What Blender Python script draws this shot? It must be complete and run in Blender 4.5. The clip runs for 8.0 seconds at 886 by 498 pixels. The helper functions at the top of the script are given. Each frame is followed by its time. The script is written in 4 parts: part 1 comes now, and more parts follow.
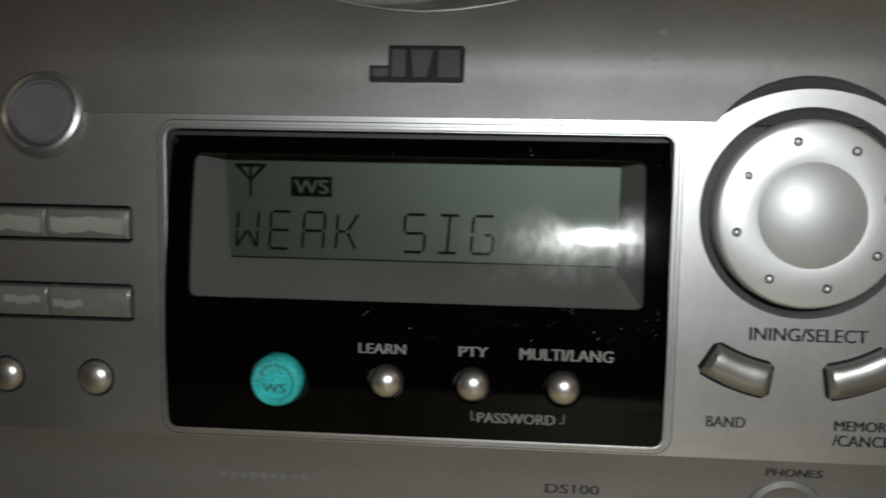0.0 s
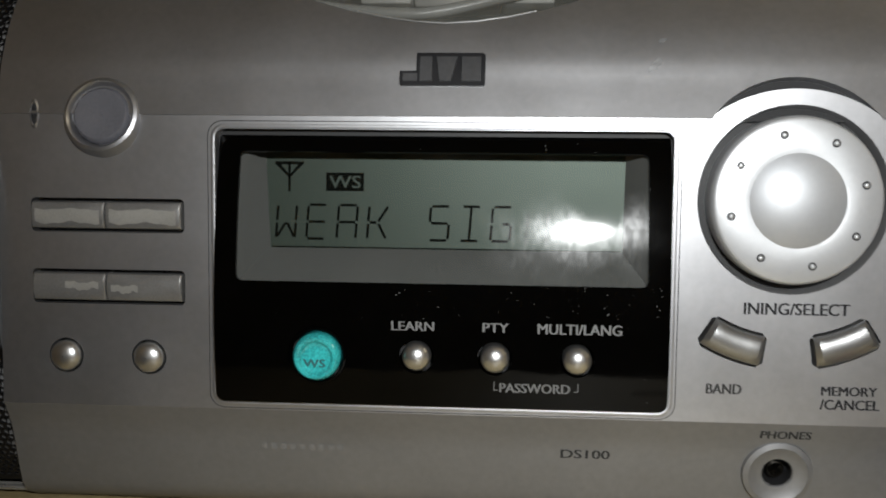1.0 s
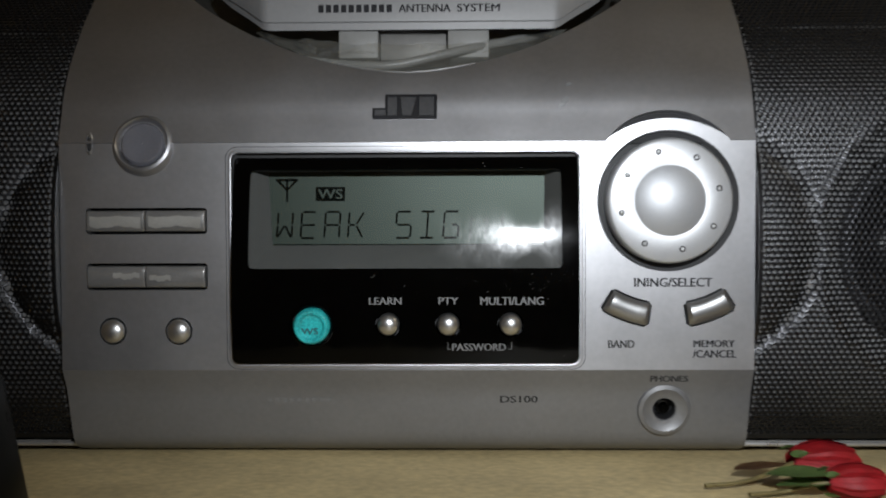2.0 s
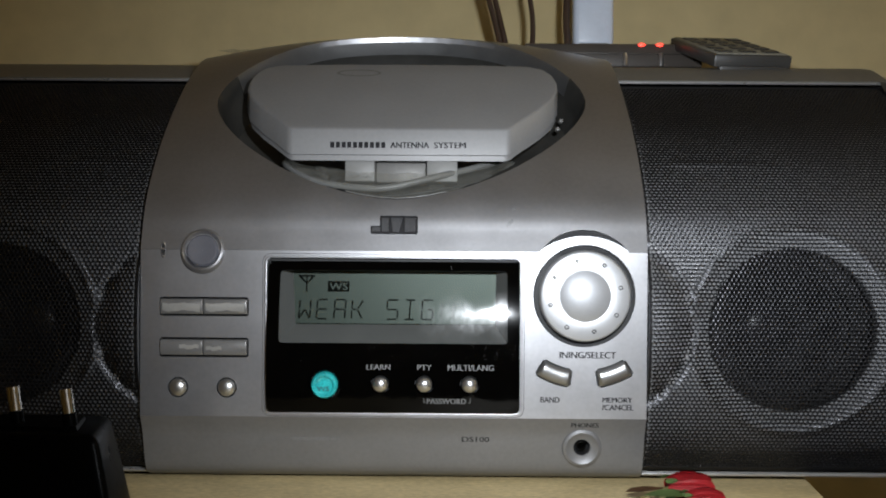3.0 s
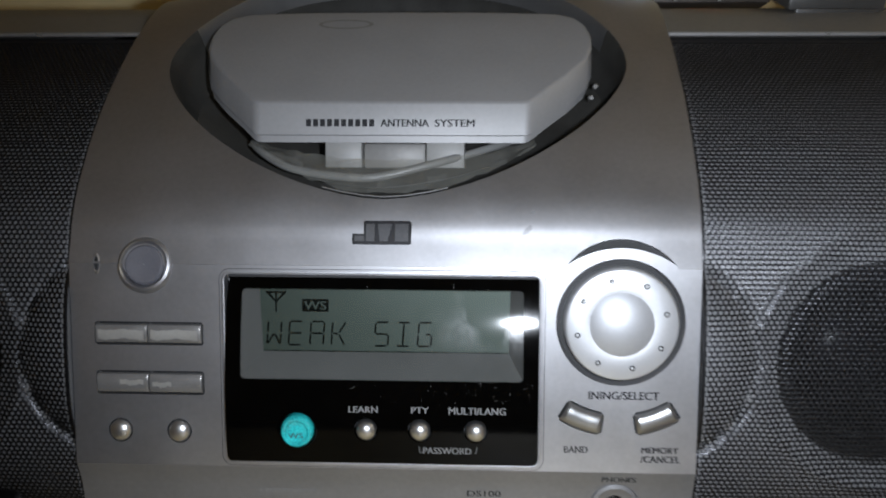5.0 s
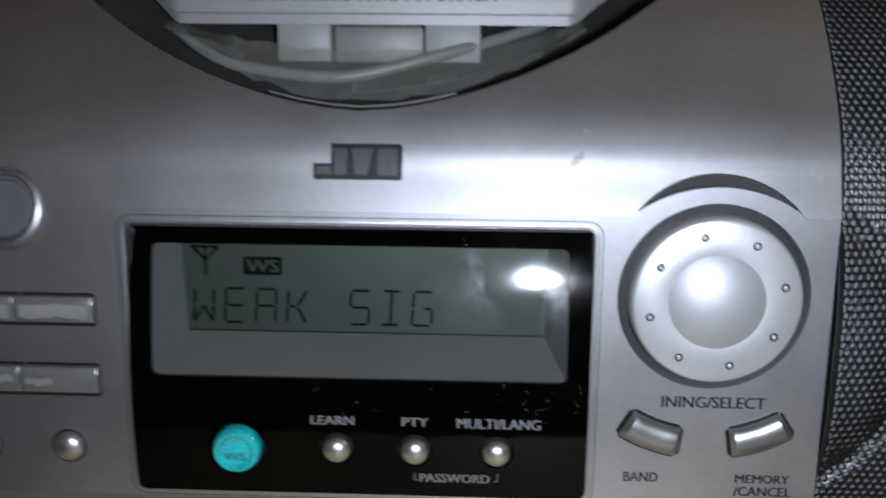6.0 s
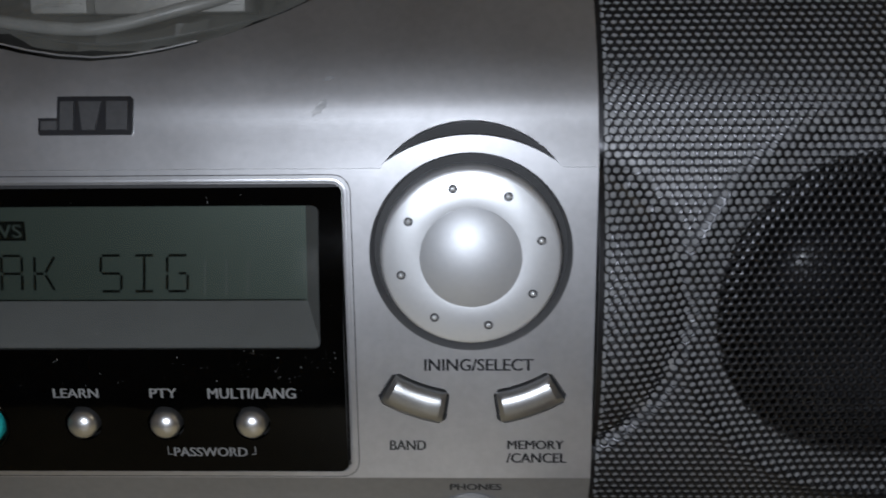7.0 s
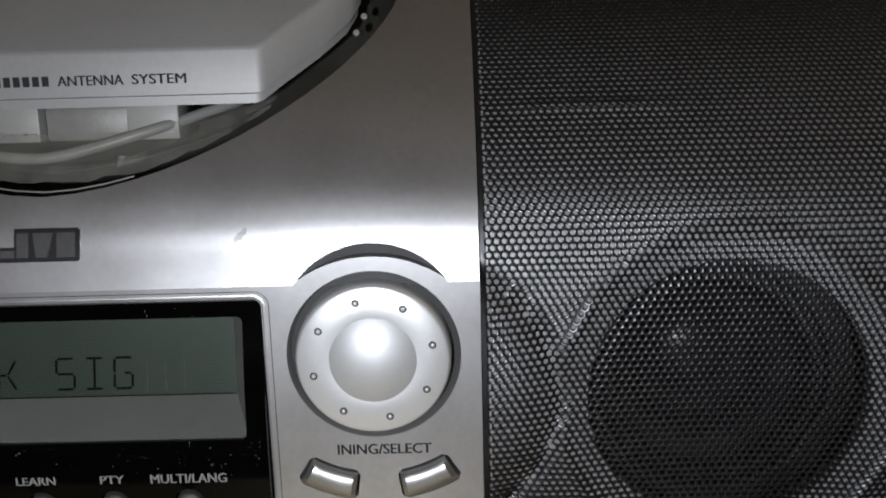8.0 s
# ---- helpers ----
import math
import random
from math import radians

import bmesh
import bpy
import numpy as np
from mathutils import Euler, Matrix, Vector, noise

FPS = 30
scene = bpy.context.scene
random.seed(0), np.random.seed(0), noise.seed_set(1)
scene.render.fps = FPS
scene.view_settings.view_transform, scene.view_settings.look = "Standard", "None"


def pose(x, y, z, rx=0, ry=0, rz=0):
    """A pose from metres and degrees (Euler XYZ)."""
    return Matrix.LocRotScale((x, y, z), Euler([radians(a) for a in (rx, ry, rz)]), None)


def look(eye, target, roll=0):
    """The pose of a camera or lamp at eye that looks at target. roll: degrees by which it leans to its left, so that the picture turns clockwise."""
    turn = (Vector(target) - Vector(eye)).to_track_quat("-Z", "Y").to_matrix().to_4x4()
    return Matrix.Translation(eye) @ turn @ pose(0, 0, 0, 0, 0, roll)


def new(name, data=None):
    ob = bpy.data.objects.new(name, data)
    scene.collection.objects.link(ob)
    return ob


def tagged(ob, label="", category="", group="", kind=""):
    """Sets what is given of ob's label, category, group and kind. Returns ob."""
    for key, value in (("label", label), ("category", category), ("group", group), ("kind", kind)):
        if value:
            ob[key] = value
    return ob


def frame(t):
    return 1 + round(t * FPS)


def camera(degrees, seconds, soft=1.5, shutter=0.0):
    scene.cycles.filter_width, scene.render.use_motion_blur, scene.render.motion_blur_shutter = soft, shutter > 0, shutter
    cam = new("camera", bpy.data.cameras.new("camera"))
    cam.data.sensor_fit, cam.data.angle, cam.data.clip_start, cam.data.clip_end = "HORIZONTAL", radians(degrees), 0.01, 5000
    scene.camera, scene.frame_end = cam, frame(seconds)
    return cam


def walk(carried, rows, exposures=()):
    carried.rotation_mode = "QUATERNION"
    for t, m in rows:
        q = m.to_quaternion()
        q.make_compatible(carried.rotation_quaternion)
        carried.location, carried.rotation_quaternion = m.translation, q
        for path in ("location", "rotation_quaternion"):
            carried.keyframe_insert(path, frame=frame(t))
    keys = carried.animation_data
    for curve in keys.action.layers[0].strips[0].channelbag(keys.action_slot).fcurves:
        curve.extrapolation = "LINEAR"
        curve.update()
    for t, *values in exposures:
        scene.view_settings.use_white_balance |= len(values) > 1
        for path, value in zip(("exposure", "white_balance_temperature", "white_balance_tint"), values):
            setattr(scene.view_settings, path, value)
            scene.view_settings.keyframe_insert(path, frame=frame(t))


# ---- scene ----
from mathutils import geometry

cam = camera(48.7, 8.0, soft=1.85, shutter=0.4)
EXPOSURES = [(0, -0.62, 6950, 6), (0.5, -0.12, 6900, 8), (1, -0.22, 6850, 9), (2.5, -0.52, 6400, 10), (3, -0.04, 6400, 10), (3.5, 0.10, 6450, 11), (4.5, 0.06, 6300, 11),
             (6, -0.22, 5850, 13), (6.5, -0.45, 6050, 13), (7, -0.70, 6150, 12), (7.5, -0.42, 6400, 12), (8, -0.2, 6500, 12)]
PATH = [
    (0, (0.024, -0.201, 0.0774), (-0.152, 1.784, -0.0986), 1.1),
    (0.5, (0.007, -0.21, 0.0744), (-0.165, 1.776, -0.0836), 1.8),
    (1, (0.017, -0.224, 0.0694), (-0.128, 1.768, -0.0466), 0.7),
    (2.3, (0.018, -0.333, 0.0534), (-0.002, 1.666, 0.0654), 0.1),
    (2.5, (0.016, -0.361, 0.0654), (0.005, 1.639, 0.0824), 0.3),
    (3, (0.023, -0.406, 0.0774), (0.01, 1.593, 0.1274), 0.4),
    (3.5, (0.032, -0.434, 0.0814), (0.021, 1.566, 0.1224), 0.4),
    (4, (0.047, -0.432, 0.0854), (0.032, 1.568, 0.0624), -0.1),
    (4.5, (0.042, -0.395, 0.0924), (0.022, 1.599, -0.0546), -0.8),
    (4.7, (0.04, -0.366, 0.1114), (-0.029, 1.628, -0.0276), -0.1),
    (5.8, (0.022, -0.227, 0.1244), (-0.079, 1.739, -0.2316), 0.4),
    (6, (0.028, -0.213, 0.1204), (-0.055, 1.748, -0.2656), 0.5),
    (6.5, (0.067, -0.19, 0.1144), (-0.03, 1.765, -0.2986), -0.0),
    (7, (0.079, -0.199, 0.1124), (0.022, 1.756, -0.3096), -0.6),
    (7.5, (0.093, -0.21, 0.1334), (0.072, 1.752, -0.2556), -0.9),
    (8, (0.099, -0.227, 0.1424), (0.077, 1.729, -0.2716), -1.6),
]
walk(cam, [(t, look(eye, target, roll)) for t, eye, target, roll in PATH], EXPOSURES)


# ---- light ----
world = bpy.data.worlds.new("night_room")
scene.world = world
world.use_nodes = True
world.node_tree.nodes["Background"].inputs[0].default_value = (0.9, 0.85, 0.7, 1)
world.node_tree.nodes["Background"].inputs[1].default_value = 0.003
torch = bpy.data.lights.new("torch", "SPOT")
torch.energy, torch.color, torch.shadow_soft_size = 4.9, (0.90, 0.95, 1.0), 0.006
torch.spot_size, torch.spot_blend = radians(104), 1.0
new("torch", torch).matrix_world = look((0.056, -0.290, 0.121), (0.085, 0.0, 0.080))
# unseen warm fill, added to brighten the wall and the right side
fill_lamp = bpy.data.lights.new("room_fill_lamp", "POINT")
fill_lamp.energy, fill_lamp.color, fill_lamp.shadow_soft_size = 6.4, (1.0, 0.91, 0.74), 0.05
new("room_fill_lamp", fill_lamp).location = (1.42, -0.02, 1.02)


# ---- materials ----
def material(name, colour, rough=0.5, metal=0.0, vary=0.12, scale=60.0, bump=0.0, bump_scale=900.0,
             rough_vary=0.1, stretch=(1, 1, 1), coat=0.0, per_object=0.0, spec=0.5):
    """Two scales of noise on the colour, one on the gloss, fine relief."""
    m = bpy.data.materials.new(name)
    m.use_nodes = True
    nt = m.node_tree
    n, link = nt.nodes, nt.links.new
    p = n["Principled BSDF"]
    tc = n.new("ShaderNodeTexCoord")
    mp = n.new("ShaderNodeMapping")
    mp.inputs["Scale"].default_value = stretch
    link(tc.outputs["Object"], mp.inputs["Vector"])
    a, b = n.new("ShaderNodeTexNoise"), n.new("ShaderNodeTexNoise")
    a.inputs["Scale"].default_value, a.inputs["Detail"].default_value = scale, 5
    b.inputs["Scale"].default_value, b.inputs["Detail"].default_value = scale * 14, 3
    for t in (a, b):
        link(mp.outputs["Vector"], t.inputs["Vector"])
    add = n.new("ShaderNodeMath")
    add.operation = "ADD"
    link(a.outputs["Fac"], add.inputs[0])
    link(b.outputs["Fac"], add.inputs[1])
    rng = n.new("ShaderNodeMapRange")
    rng.inputs["From Min"].default_value, rng.inputs["From Max"].default_value = 0.7, 1.3
    rng.inputs["To Min"].default_value, rng.inputs["To Max"].default_value = 1 - vary, 1 + vary
    link(add.outputs[0], rng.inputs["Value"])
    hsv = n.new("ShaderNodeHueSaturation")
    hsv.inputs["Color"].default_value = (*colour, 1)
    if per_object:
        info = n.new("ShaderNodeObjectInfo")
        r2 = n.new("ShaderNodeMapRange")
        r2.inputs["To Min"].default_value, r2.inputs["To Max"].default_value = 1 - per_object, 1 + per_object
        mul = n.new("ShaderNodeMath")
        mul.operation = "MULTIPLY"
        link(info.outputs["Random"], r2.inputs["Value"])
        link(r2.outputs[0], mul.inputs[0])
        link(rng.outputs[0], mul.inputs[1])
        link(mul.outputs[0], hsv.inputs["Value"])
    else:
        link(rng.outputs[0], hsv.inputs["Value"])
    link(hsv.outputs[0], p.inputs["Base Color"])
    rr = n.new("ShaderNodeMapRange")
    rr.inputs["To Min"].default_value, rr.inputs["To Max"].default_value = max(0.02, rough - rough_vary), min(1, rough + rough_vary)
    link(a.outputs["Fac"], rr.inputs["Value"])
    link(rr.outputs[0], p.inputs["Roughness"])
    p.inputs["Metallic"].default_value = metal
    p.inputs["Specular IOR Level"].default_value = spec
    p.inputs["Coat Weight"].default_value = coat
    p.inputs["Coat Roughness"].default_value = 0.06
    if bump:
        c = n.new("ShaderNodeTexNoise")
        c.inputs["Scale"].default_value, c.inputs["Detail"].default_value = bump_scale, 4
        link(mp.outputs["Vector"], c.inputs["Vector"])
        bm_ = n.new("ShaderNodeBump")
        bm_.inputs["Strength"].default_value, bm_.inputs["Distance"].default_value = bump, 0.0003
        link(c.outputs["Fac"], bm_.inputs["Height"])
        link(bm_.outputs[0], p.inputs["Normal"])
    return m


def glass_material(name, tint=(1, 1, 1), rough=0.03, smudge=0.25, veil=0.0):
    """A thin clear pane: it lets light straight through and mirrors by Fresnel, with greasy smudges and dust."""
    m = bpy.data.materials.new(name)
    m.use_nodes = True
    nt = m.node_tree
    n, link = nt.nodes, nt.links.new
    n.remove(n["Principled BSDF"])
    out = n["Material Output"]
    clear, gloss, haze = n.new("ShaderNodeBsdfTransparent"), n.new("ShaderNodeBsdfGlossy"), n.new("ShaderNodeBsdfGlossy")
    clear.inputs[0].default_value = (*tint, 1)
    gloss.inputs["Roughness"].default_value = rough
    haze.inputs["Roughness"].default_value = 0.17
    fr = n.new("ShaderNodeFresnel")
    fr.inputs["IOR"].default_value = 1.5
    tc, no, rng = n.new("ShaderNodeTexCoord"), n.new("ShaderNodeTexNoise"), n.new("ShaderNodeMapRange")
    no.inputs["Scale"].default_value, no.inputs["Detail"].default_value, no.inputs["Distortion"].default_value = 45, 8, 0.5
    link(tc.outputs["Object"], no.inputs["Vector"])
    rng.inputs["From Min"].default_value, rng.inputs["From Max"].default_value = 0.5, 0.78
    rng.inputs["To Max"].default_value = smudge
    link(no.outputs["Fac"], rng.inputs["Value"])
    # finger streaks: a fine grain drawn out along a slanting wipe
    mp, fine, cut, prod = n.new("ShaderNodeMapping"), n.new("ShaderNodeTexNoise"), n.new("ShaderNodeMapRange"), n.new("ShaderNodeMath")
    mp.inputs["Rotation"].default_value = (0, 0.5, 0)
    mp.inputs["Scale"].default_value = (1.0, 1.0, 0.6)
    link(tc.outputs["Object"], mp.inputs["Vector"])
    link(mp.outputs["Vector"], fine.inputs["Vector"])
    fine.inputs["Scale"].default_value, fine.inputs["Detail"].default_value, fine.inputs["Distortion"].default_value = 700, 5, 0.6
    cut.inputs["From Min"].default_value, cut.inputs["From Max"].default_value = 0.38, 0.66
    cut.inputs["To Min"].default_value = 0.4
    link(fine.outputs["Fac"], cut.inputs["Value"])
    prod.operation = "MULTIPLY"
    link(rng.outputs[0], prod.inputs[0])
    link(cut.outputs[0], prod.inputs[1])
    m1, m2 = n.new("ShaderNodeMixShader"), n.new("ShaderNodeMixShader")
    link(fr.outputs[0], m1.inputs[0])
    link(clear.outputs[0], m1.inputs[1])
    link(gloss.outputs[0], m1.inputs[2])
    link(prod.outputs[0], m2.inputs[0])
    link(m1.outputs[0], m2.inputs[1])
    link(haze.outputs[0], m2.inputs[2])
    last = m2
    if veil:
        dusty, last = n.new("ShaderNodeBsdfDiffuse"), n.new("ShaderNodeMixShader")
        dusty.inputs[0].default_value = (0.30, 0.30, 0.27, 1)
        last.inputs[0].default_value = veil
        link(m2.outputs[0], last.inputs[1])
        link(dusty.outputs[0], last.inputs[2])
    link(last.outputs[0], out.inputs[0])
    return m


def lamp_material(name, colour, strength):
    m = material(name, colour, 0.3)
    p = m.node_tree.nodes["Principled BSDF"]
    p.inputs["Emission Color"].default_value, p.inputs["Emission Strength"].default_value = (*colour, 1), strength
    return m


SILVER = material("silver_paint", (0.43, 0.43, 0.445), 0.38, 0.91, 0.06, 40, 0.04, 2600, 0.045)
# dimmed copy of SILVER; in the knob recess it stands for shade
SILVER_DIM = material("dimmed_silver_paint", (0.22, 0.22, 0.225), 0.45, 0.55, 0.06, 40, 0.06, 2600, 0.05)
KNOB_DOME = material("satin_knob_centre", (0.50, 0.51, 0.53), 0.50, 0.6, 0.03, 60, 0.06, 3500, 0.03)
KNOB = material("satin_knob", (0.62, 0.63, 0.65), 0.37, 0.6, 0.03, 60, 0.12, 3500, 0.04)
CHROME = material("worn_chrome", (0.62, 0.62, 0.62), 0.32, 0.95, 0.05, 120, 0.0, 900, 0.06)
SATIN = material("satin_chrome", (0.36, 0.36, 0.36), 0.36, 0.9, 0.06, 120, 0.05, 1500, 0.06)
WORN = material("beige_wear", (0.42, 0.41, 0.385), 0.36, 0.45, 0.1, 200)
BUTTON = material("grey_button", (0.27, 0.265, 0.26), 0.33, 0.55, 0.12, 140, 0.05, 1200, 0.12)
GLOSS_BLACK = material("gloss_black_panel", (0.0008, 0.0008, 0.0008), 0.085, 0.0, 0.3, 120, 0.02, 500, 0.05, spec=0.13)
DARK = material("dark_gap", (0.012, 0.012, 0.013), 0.6)
GRILLE = material("grille_paint", (0.042, 0.042, 0.045), 0.34, 0.85, 0.15, 90, 0.0, 900, 0.06)
BAFFLE = material("baffle_plastic", (0.24, 0.24, 0.244), 0.42, 0.2, 0.12, 60)
FLANGE = material("woofer_flange_grey", (0.03, 0.03, 0.03), 0.5, 0.2, 0.1, 80)
CONE = material("woofer_paper_cone", (0.018, 0.018, 0.02), 0.7, 0.0, 0.2, 90, 0.2, 1500)
RUBBER = material("black_rubber", (0.02, 0.02, 0.02), 0.55, 0.0, 0.1, 90)
TOP_GREY = material("grey_top_plastic", (0.17, 0.165, 0.155), 0.5, 0.2, 0.1, 30, 0.2, 1800)
END_GREY = material("dark_end_plastic", (0.055, 0.054, 0.052), 0.5, 0.2, 0.1, 30, 0.2, 1800)
TRIM_BRIGHT = material("polished_trim", (0.6, 0.6, 0.6), 0.3, 0.8, 0.05, 100)
LCD = material("lcd_green_grey", (0.036, 0.050, 0.040), 0.46, 0.45, 0.04, 30, 0.0, 900, 0.03)
LCD_INK = material("lcd_segments", (0.002, 0.003, 0.0025), 0.8, 0.0, 0.1, 200, spec=0.05)
LCD_GHOST = material("lcd_faint_segments", (0.030, 0.041, 0.032), 0.5, 0.0, 0.1, 200)
WELL_GREY = material("display_well_grey", (0.115, 0.115, 0.111), 0.5, 0.0, 0.08, 40)
TEAL = material("teal_button_plastic", (0.03, 0.42, 0.43), 0.16, 0.0, 0.45, 130, 1.0, 330, 0.08, coat=1.0)
INK = material("dark_print", (0.02, 0.02, 0.022), 0.7, spec=0.15)
FADED = material("faded_print", (0.035, 0.035, 0.035), 0.7, 0.0, 0.5, 600, spec=0.2)
WHITE_INK = material("pale_print", (0.145, 0.145, 0.145), 0.6)
BADGE = material("badge_dark", (0.012, 0.012, 0.014), 0.35, 0.2)
ANTENNA = material("antenna_grey_plastic", (0.25, 0.248, 0.248), 0.5, 0.25, 0.05, 45, 0.1, 2600, 0.06)
CABLE_GREY = material("grey_cable", (0.17, 0.17, 0.163), 0.4, 0.0, 0.06, 90)
HINGE = material("pale_hinge_plastic", (0.22, 0.217, 0.206), 0.5, 0.0, 0.05, 90)
POLY = glass_material("clear_plastic_wrap", (0.88, 0.88, 0.86), 0.10, 0.55, veil=0.2)
GLASS = glass_material("display_glass", (0.88, 0.90, 0.88), 0.06, 0.055)
WALL = material("beige_wall_paint", (0.68, 0.565, 0.31), 0.8, 0.0, 0.09, 3.0, 0.4, 260)
TABLE = material("worn_pale_laminate", (0.55, 0.435, 0.225), 0.5, 0.0, 0.26, 34, 0.25, 700, 0.12, (0.7, 1, 1))
STAIN = material("brown_stain", (0.40, 0.305, 0.145), 0.6, 0.0, 0.3, 60)
FLOOR = material("brown_floor", (0.2, 0.15, 0.08), 0.7, 0.0, 0.15, 6)
CEILING = material("off_white_ceiling", (0.7, 0.68, 0.62), 0.85, 0.0, 0.05, 4)
WHITE = material("white_laminate", (0.72, 0.69, 0.71), 0.5, 0.0, 0.05, 12)
BLACK_PLASTIC = material("black_abs_plastic", (0.0012, 0.0012, 0.0012), 0.3, 0.0, 0.2, 60, 0.1, 1500, spec=0.03)
PIN = material("brass_nickel_pin", (0.55, 0.52, 0.47), 0.22, 1.0, 0.08, 90)
PETAL = material("red_petal", (0.42, 0.014, 0.020), 0.55, 0.0, 0.35, 140, 0.3, 500)
LEAF = material("green_leaf", (0.13, 0.20, 0.06), 0.5, 0.0, 0.35, 120, 0.3, 400)
DRY_LEAF = material("dry_brown_leaf", (0.12, 0.055, 0.02), 0.65, 0.0, 0.3, 120, 0.3, 400)
STEM = material("brown_green_stem", (0.14, 0.11, 0.04), 0.6, 0.0, 0.3, 120)
BROWN_BOX = material("dark_brown_plastic", (0.06, 0.05, 0.042), 0.45, 0.0, 0.15, 60, 0.1, 900)
CABLE_BROWN = material("brown_black_cable", (0.045, 0.025, 0.015), 0.45, 0.0, 0.2, 60)
MILKY = material("milky_white_plastic", (0.62, 0.68, 0.78), 0.35, 0.0, 0.04, 40)
RED_LED = lamp_material("red_led", (1.0, 0.05, 0.03), 3.0)
REMOTE = material("dark_remote_plastic", (0.045, 0.043, 0.04), 0.4, 0.0, 0.1, 90, 0.1, 1600)
REMOTE_FACE = material("grey_remote_face", (0.28, 0.275, 0.235), 0.5, 0.0, 0.1, 120)


# ---- building helpers ----
def part(name, bm, mat, parent=None, label="", smooth=True, at=None):
    """Links a bmesh as one mesh object under a thing or under a part."""
    if isinstance(bm, bpy.types.Mesh):
        me = bm
        me.name = name
    else:
        me = bpy.data.meshes.new(name)
        bm.to_mesh(me)
        bm.free()
    me.materials.clear()
    me.materials.append(mat)
    if smooth:
        me.shade_smooth()
        me.set_sharp_from_angle(angle=radians(32))
    ob = new(name, me)
    if at is not None:
        ob.matrix_basis = at
    if parent is not None:
        ob.parent = parent
    return tagged(ob, label)


def thing(name, label, category, at=None, kind="", group=""):
    ob = new(name)
    ob.empty_display_size = 0.02
    if at is not None:
        ob.matrix_basis = at
    return tagged(ob, label, category, group, kind)


def box(x0, x1, y0, y1, z0, z1, bevel=0.0, segments=2):
    bm = bmesh.new()
    bmesh.ops.create_cube(bm, size=1)
    for v in bm.verts:
        v.co = ((x0 + x1) / 2 + v.co.x * (x1 - x0), (y0 + y1) / 2 + v.co.y * (y1 - y0), (z0 + z1) / 2 + v.co.z * (z1 - z0))
    if bevel:
        bmesh.ops.bevel(bm, geom=bm.edges[:], offset=bevel, segments=segments, affect="EDGES", profile=0.5)
    return bm


def lathe(profile, steps=48):
    """Turns (radius, height) pairs about the local axis that points out of the panel, -y."""
    bm = bmesh.new()
    rings = []
    for r, h in profile:
        if r < 1e-6:
            rings.append([bm.verts.new((0, -h, 0))])
        else:
            rings.append([bm.verts.new((r * math.cos(2 * math.pi * i / steps), -h, r * math.sin(2 * math.pi * i / steps))) for i in range(steps)])
    for a, b in zip(rings, rings[1:]):
        for i in range(steps):
            j = (i + 1) % steps
            if len(a) == 1 and len(b) > 1:
                bm.faces.new((a[0], b[j], b[i]))
            elif len(b) == 1 and len(a) > 1:
                bm.faces.new((a[i], a[j], b[0]))
            elif len(a) > 1:
                bm.faces.new((a[i], a[j], b[j], b[i]))
    bmesh.ops.recalc_face_normals(bm, faces=bm.faces[:])
    return bm


def tube(points, r, sides=10, closed=False):
    bm = bmesh.new()
    pts = [Vector(p) for p in points]
    rings = []
    for i, p in enumerate(pts):
        d = (pts[min(i + 1, len(pts) - 1)] - pts[max(i - 1, 0)]).normalized()
        u = d.orthogonal().normalized() if i == 0 else (u - d * u.dot(d)).normalized()
        w = d.cross(u)
        rings.append([bm.verts.new(p + r * (math.cos(2 * math.pi * k / sides) * u + math.sin(2 * math.pi * k / sides) * w)) for k in range(sides)])
    for a, b in zip(rings, rings[1:]):
        for k in range(sides):
            bm.faces.new((a[k], a[(k + 1) % sides], b[(k + 1) % sides], b[k]))
    bm.faces.new(rings[0][::-1])
    bm.faces.new(rings[-1])
    bmesh.ops.recalc_face_normals(bm, faces=bm.faces[:])
    return bm


def curve_through(knots, steps=12):
    """A smooth line (Catmull-Rom) through the knots."""
    k = [np.array(p, float) for p in knots]
    k = [2 * k[0] - k[1]] + k + [2 * k[-1] - k[-2]]
    out = []
    for i in range(1, len(k) - 2):
        for s in range(steps):
            t = s / steps
            out.append(0.5 * (2 * k[i] + (k[i + 1] - k[i - 1]) * t + (2 * k[i - 1] - 5 * k[i] + 4 * k[i + 1] - k[i + 2]) * t * t
                              + (3 * k[i] - k[i - 1] - 3 * k[i + 1] + k[i + 2]) * t ** 3))
    out.append(k[-2])
    return out


class Profile:
    """A line in the (y, z) plane, walked by its own length."""

    def __init__(self, knots, steps=14):
        self.p = np.array(curve_through(knots, steps))
        self.s = np.concatenate([[0], np.cumsum(np.linalg.norm(np.diff(self.p, axis=0), axis=1))])
        self.length = float(self.s[-1])

    def at(self, s):
        return float(np.interp(s, self.s, self.p[:, 0])), float(np.interp(s, self.s, self.p[:, 1]))

    def normal(self, s):
        e = 0.0006
        (y0, z0), (y1, z1) = self.at(max(0, s - e)), self.at(min(self.length, s + e))
        d = math.hypot(y1 - y0, z1 - z0)
        return -(z1 - z0) / d, (y1 - y0) / d

    def s_of_z(self, z):
        return float(np.interp(z, self.p[:, 1], self.s))


def circle(cx, cy, r, n=40, r2=None):
    return [(cx + r * math.cos(2 * math.pi * i / n), cy + (r2 or r) * math.sin(2 * math.pi * i / n)) for i in range(n)]


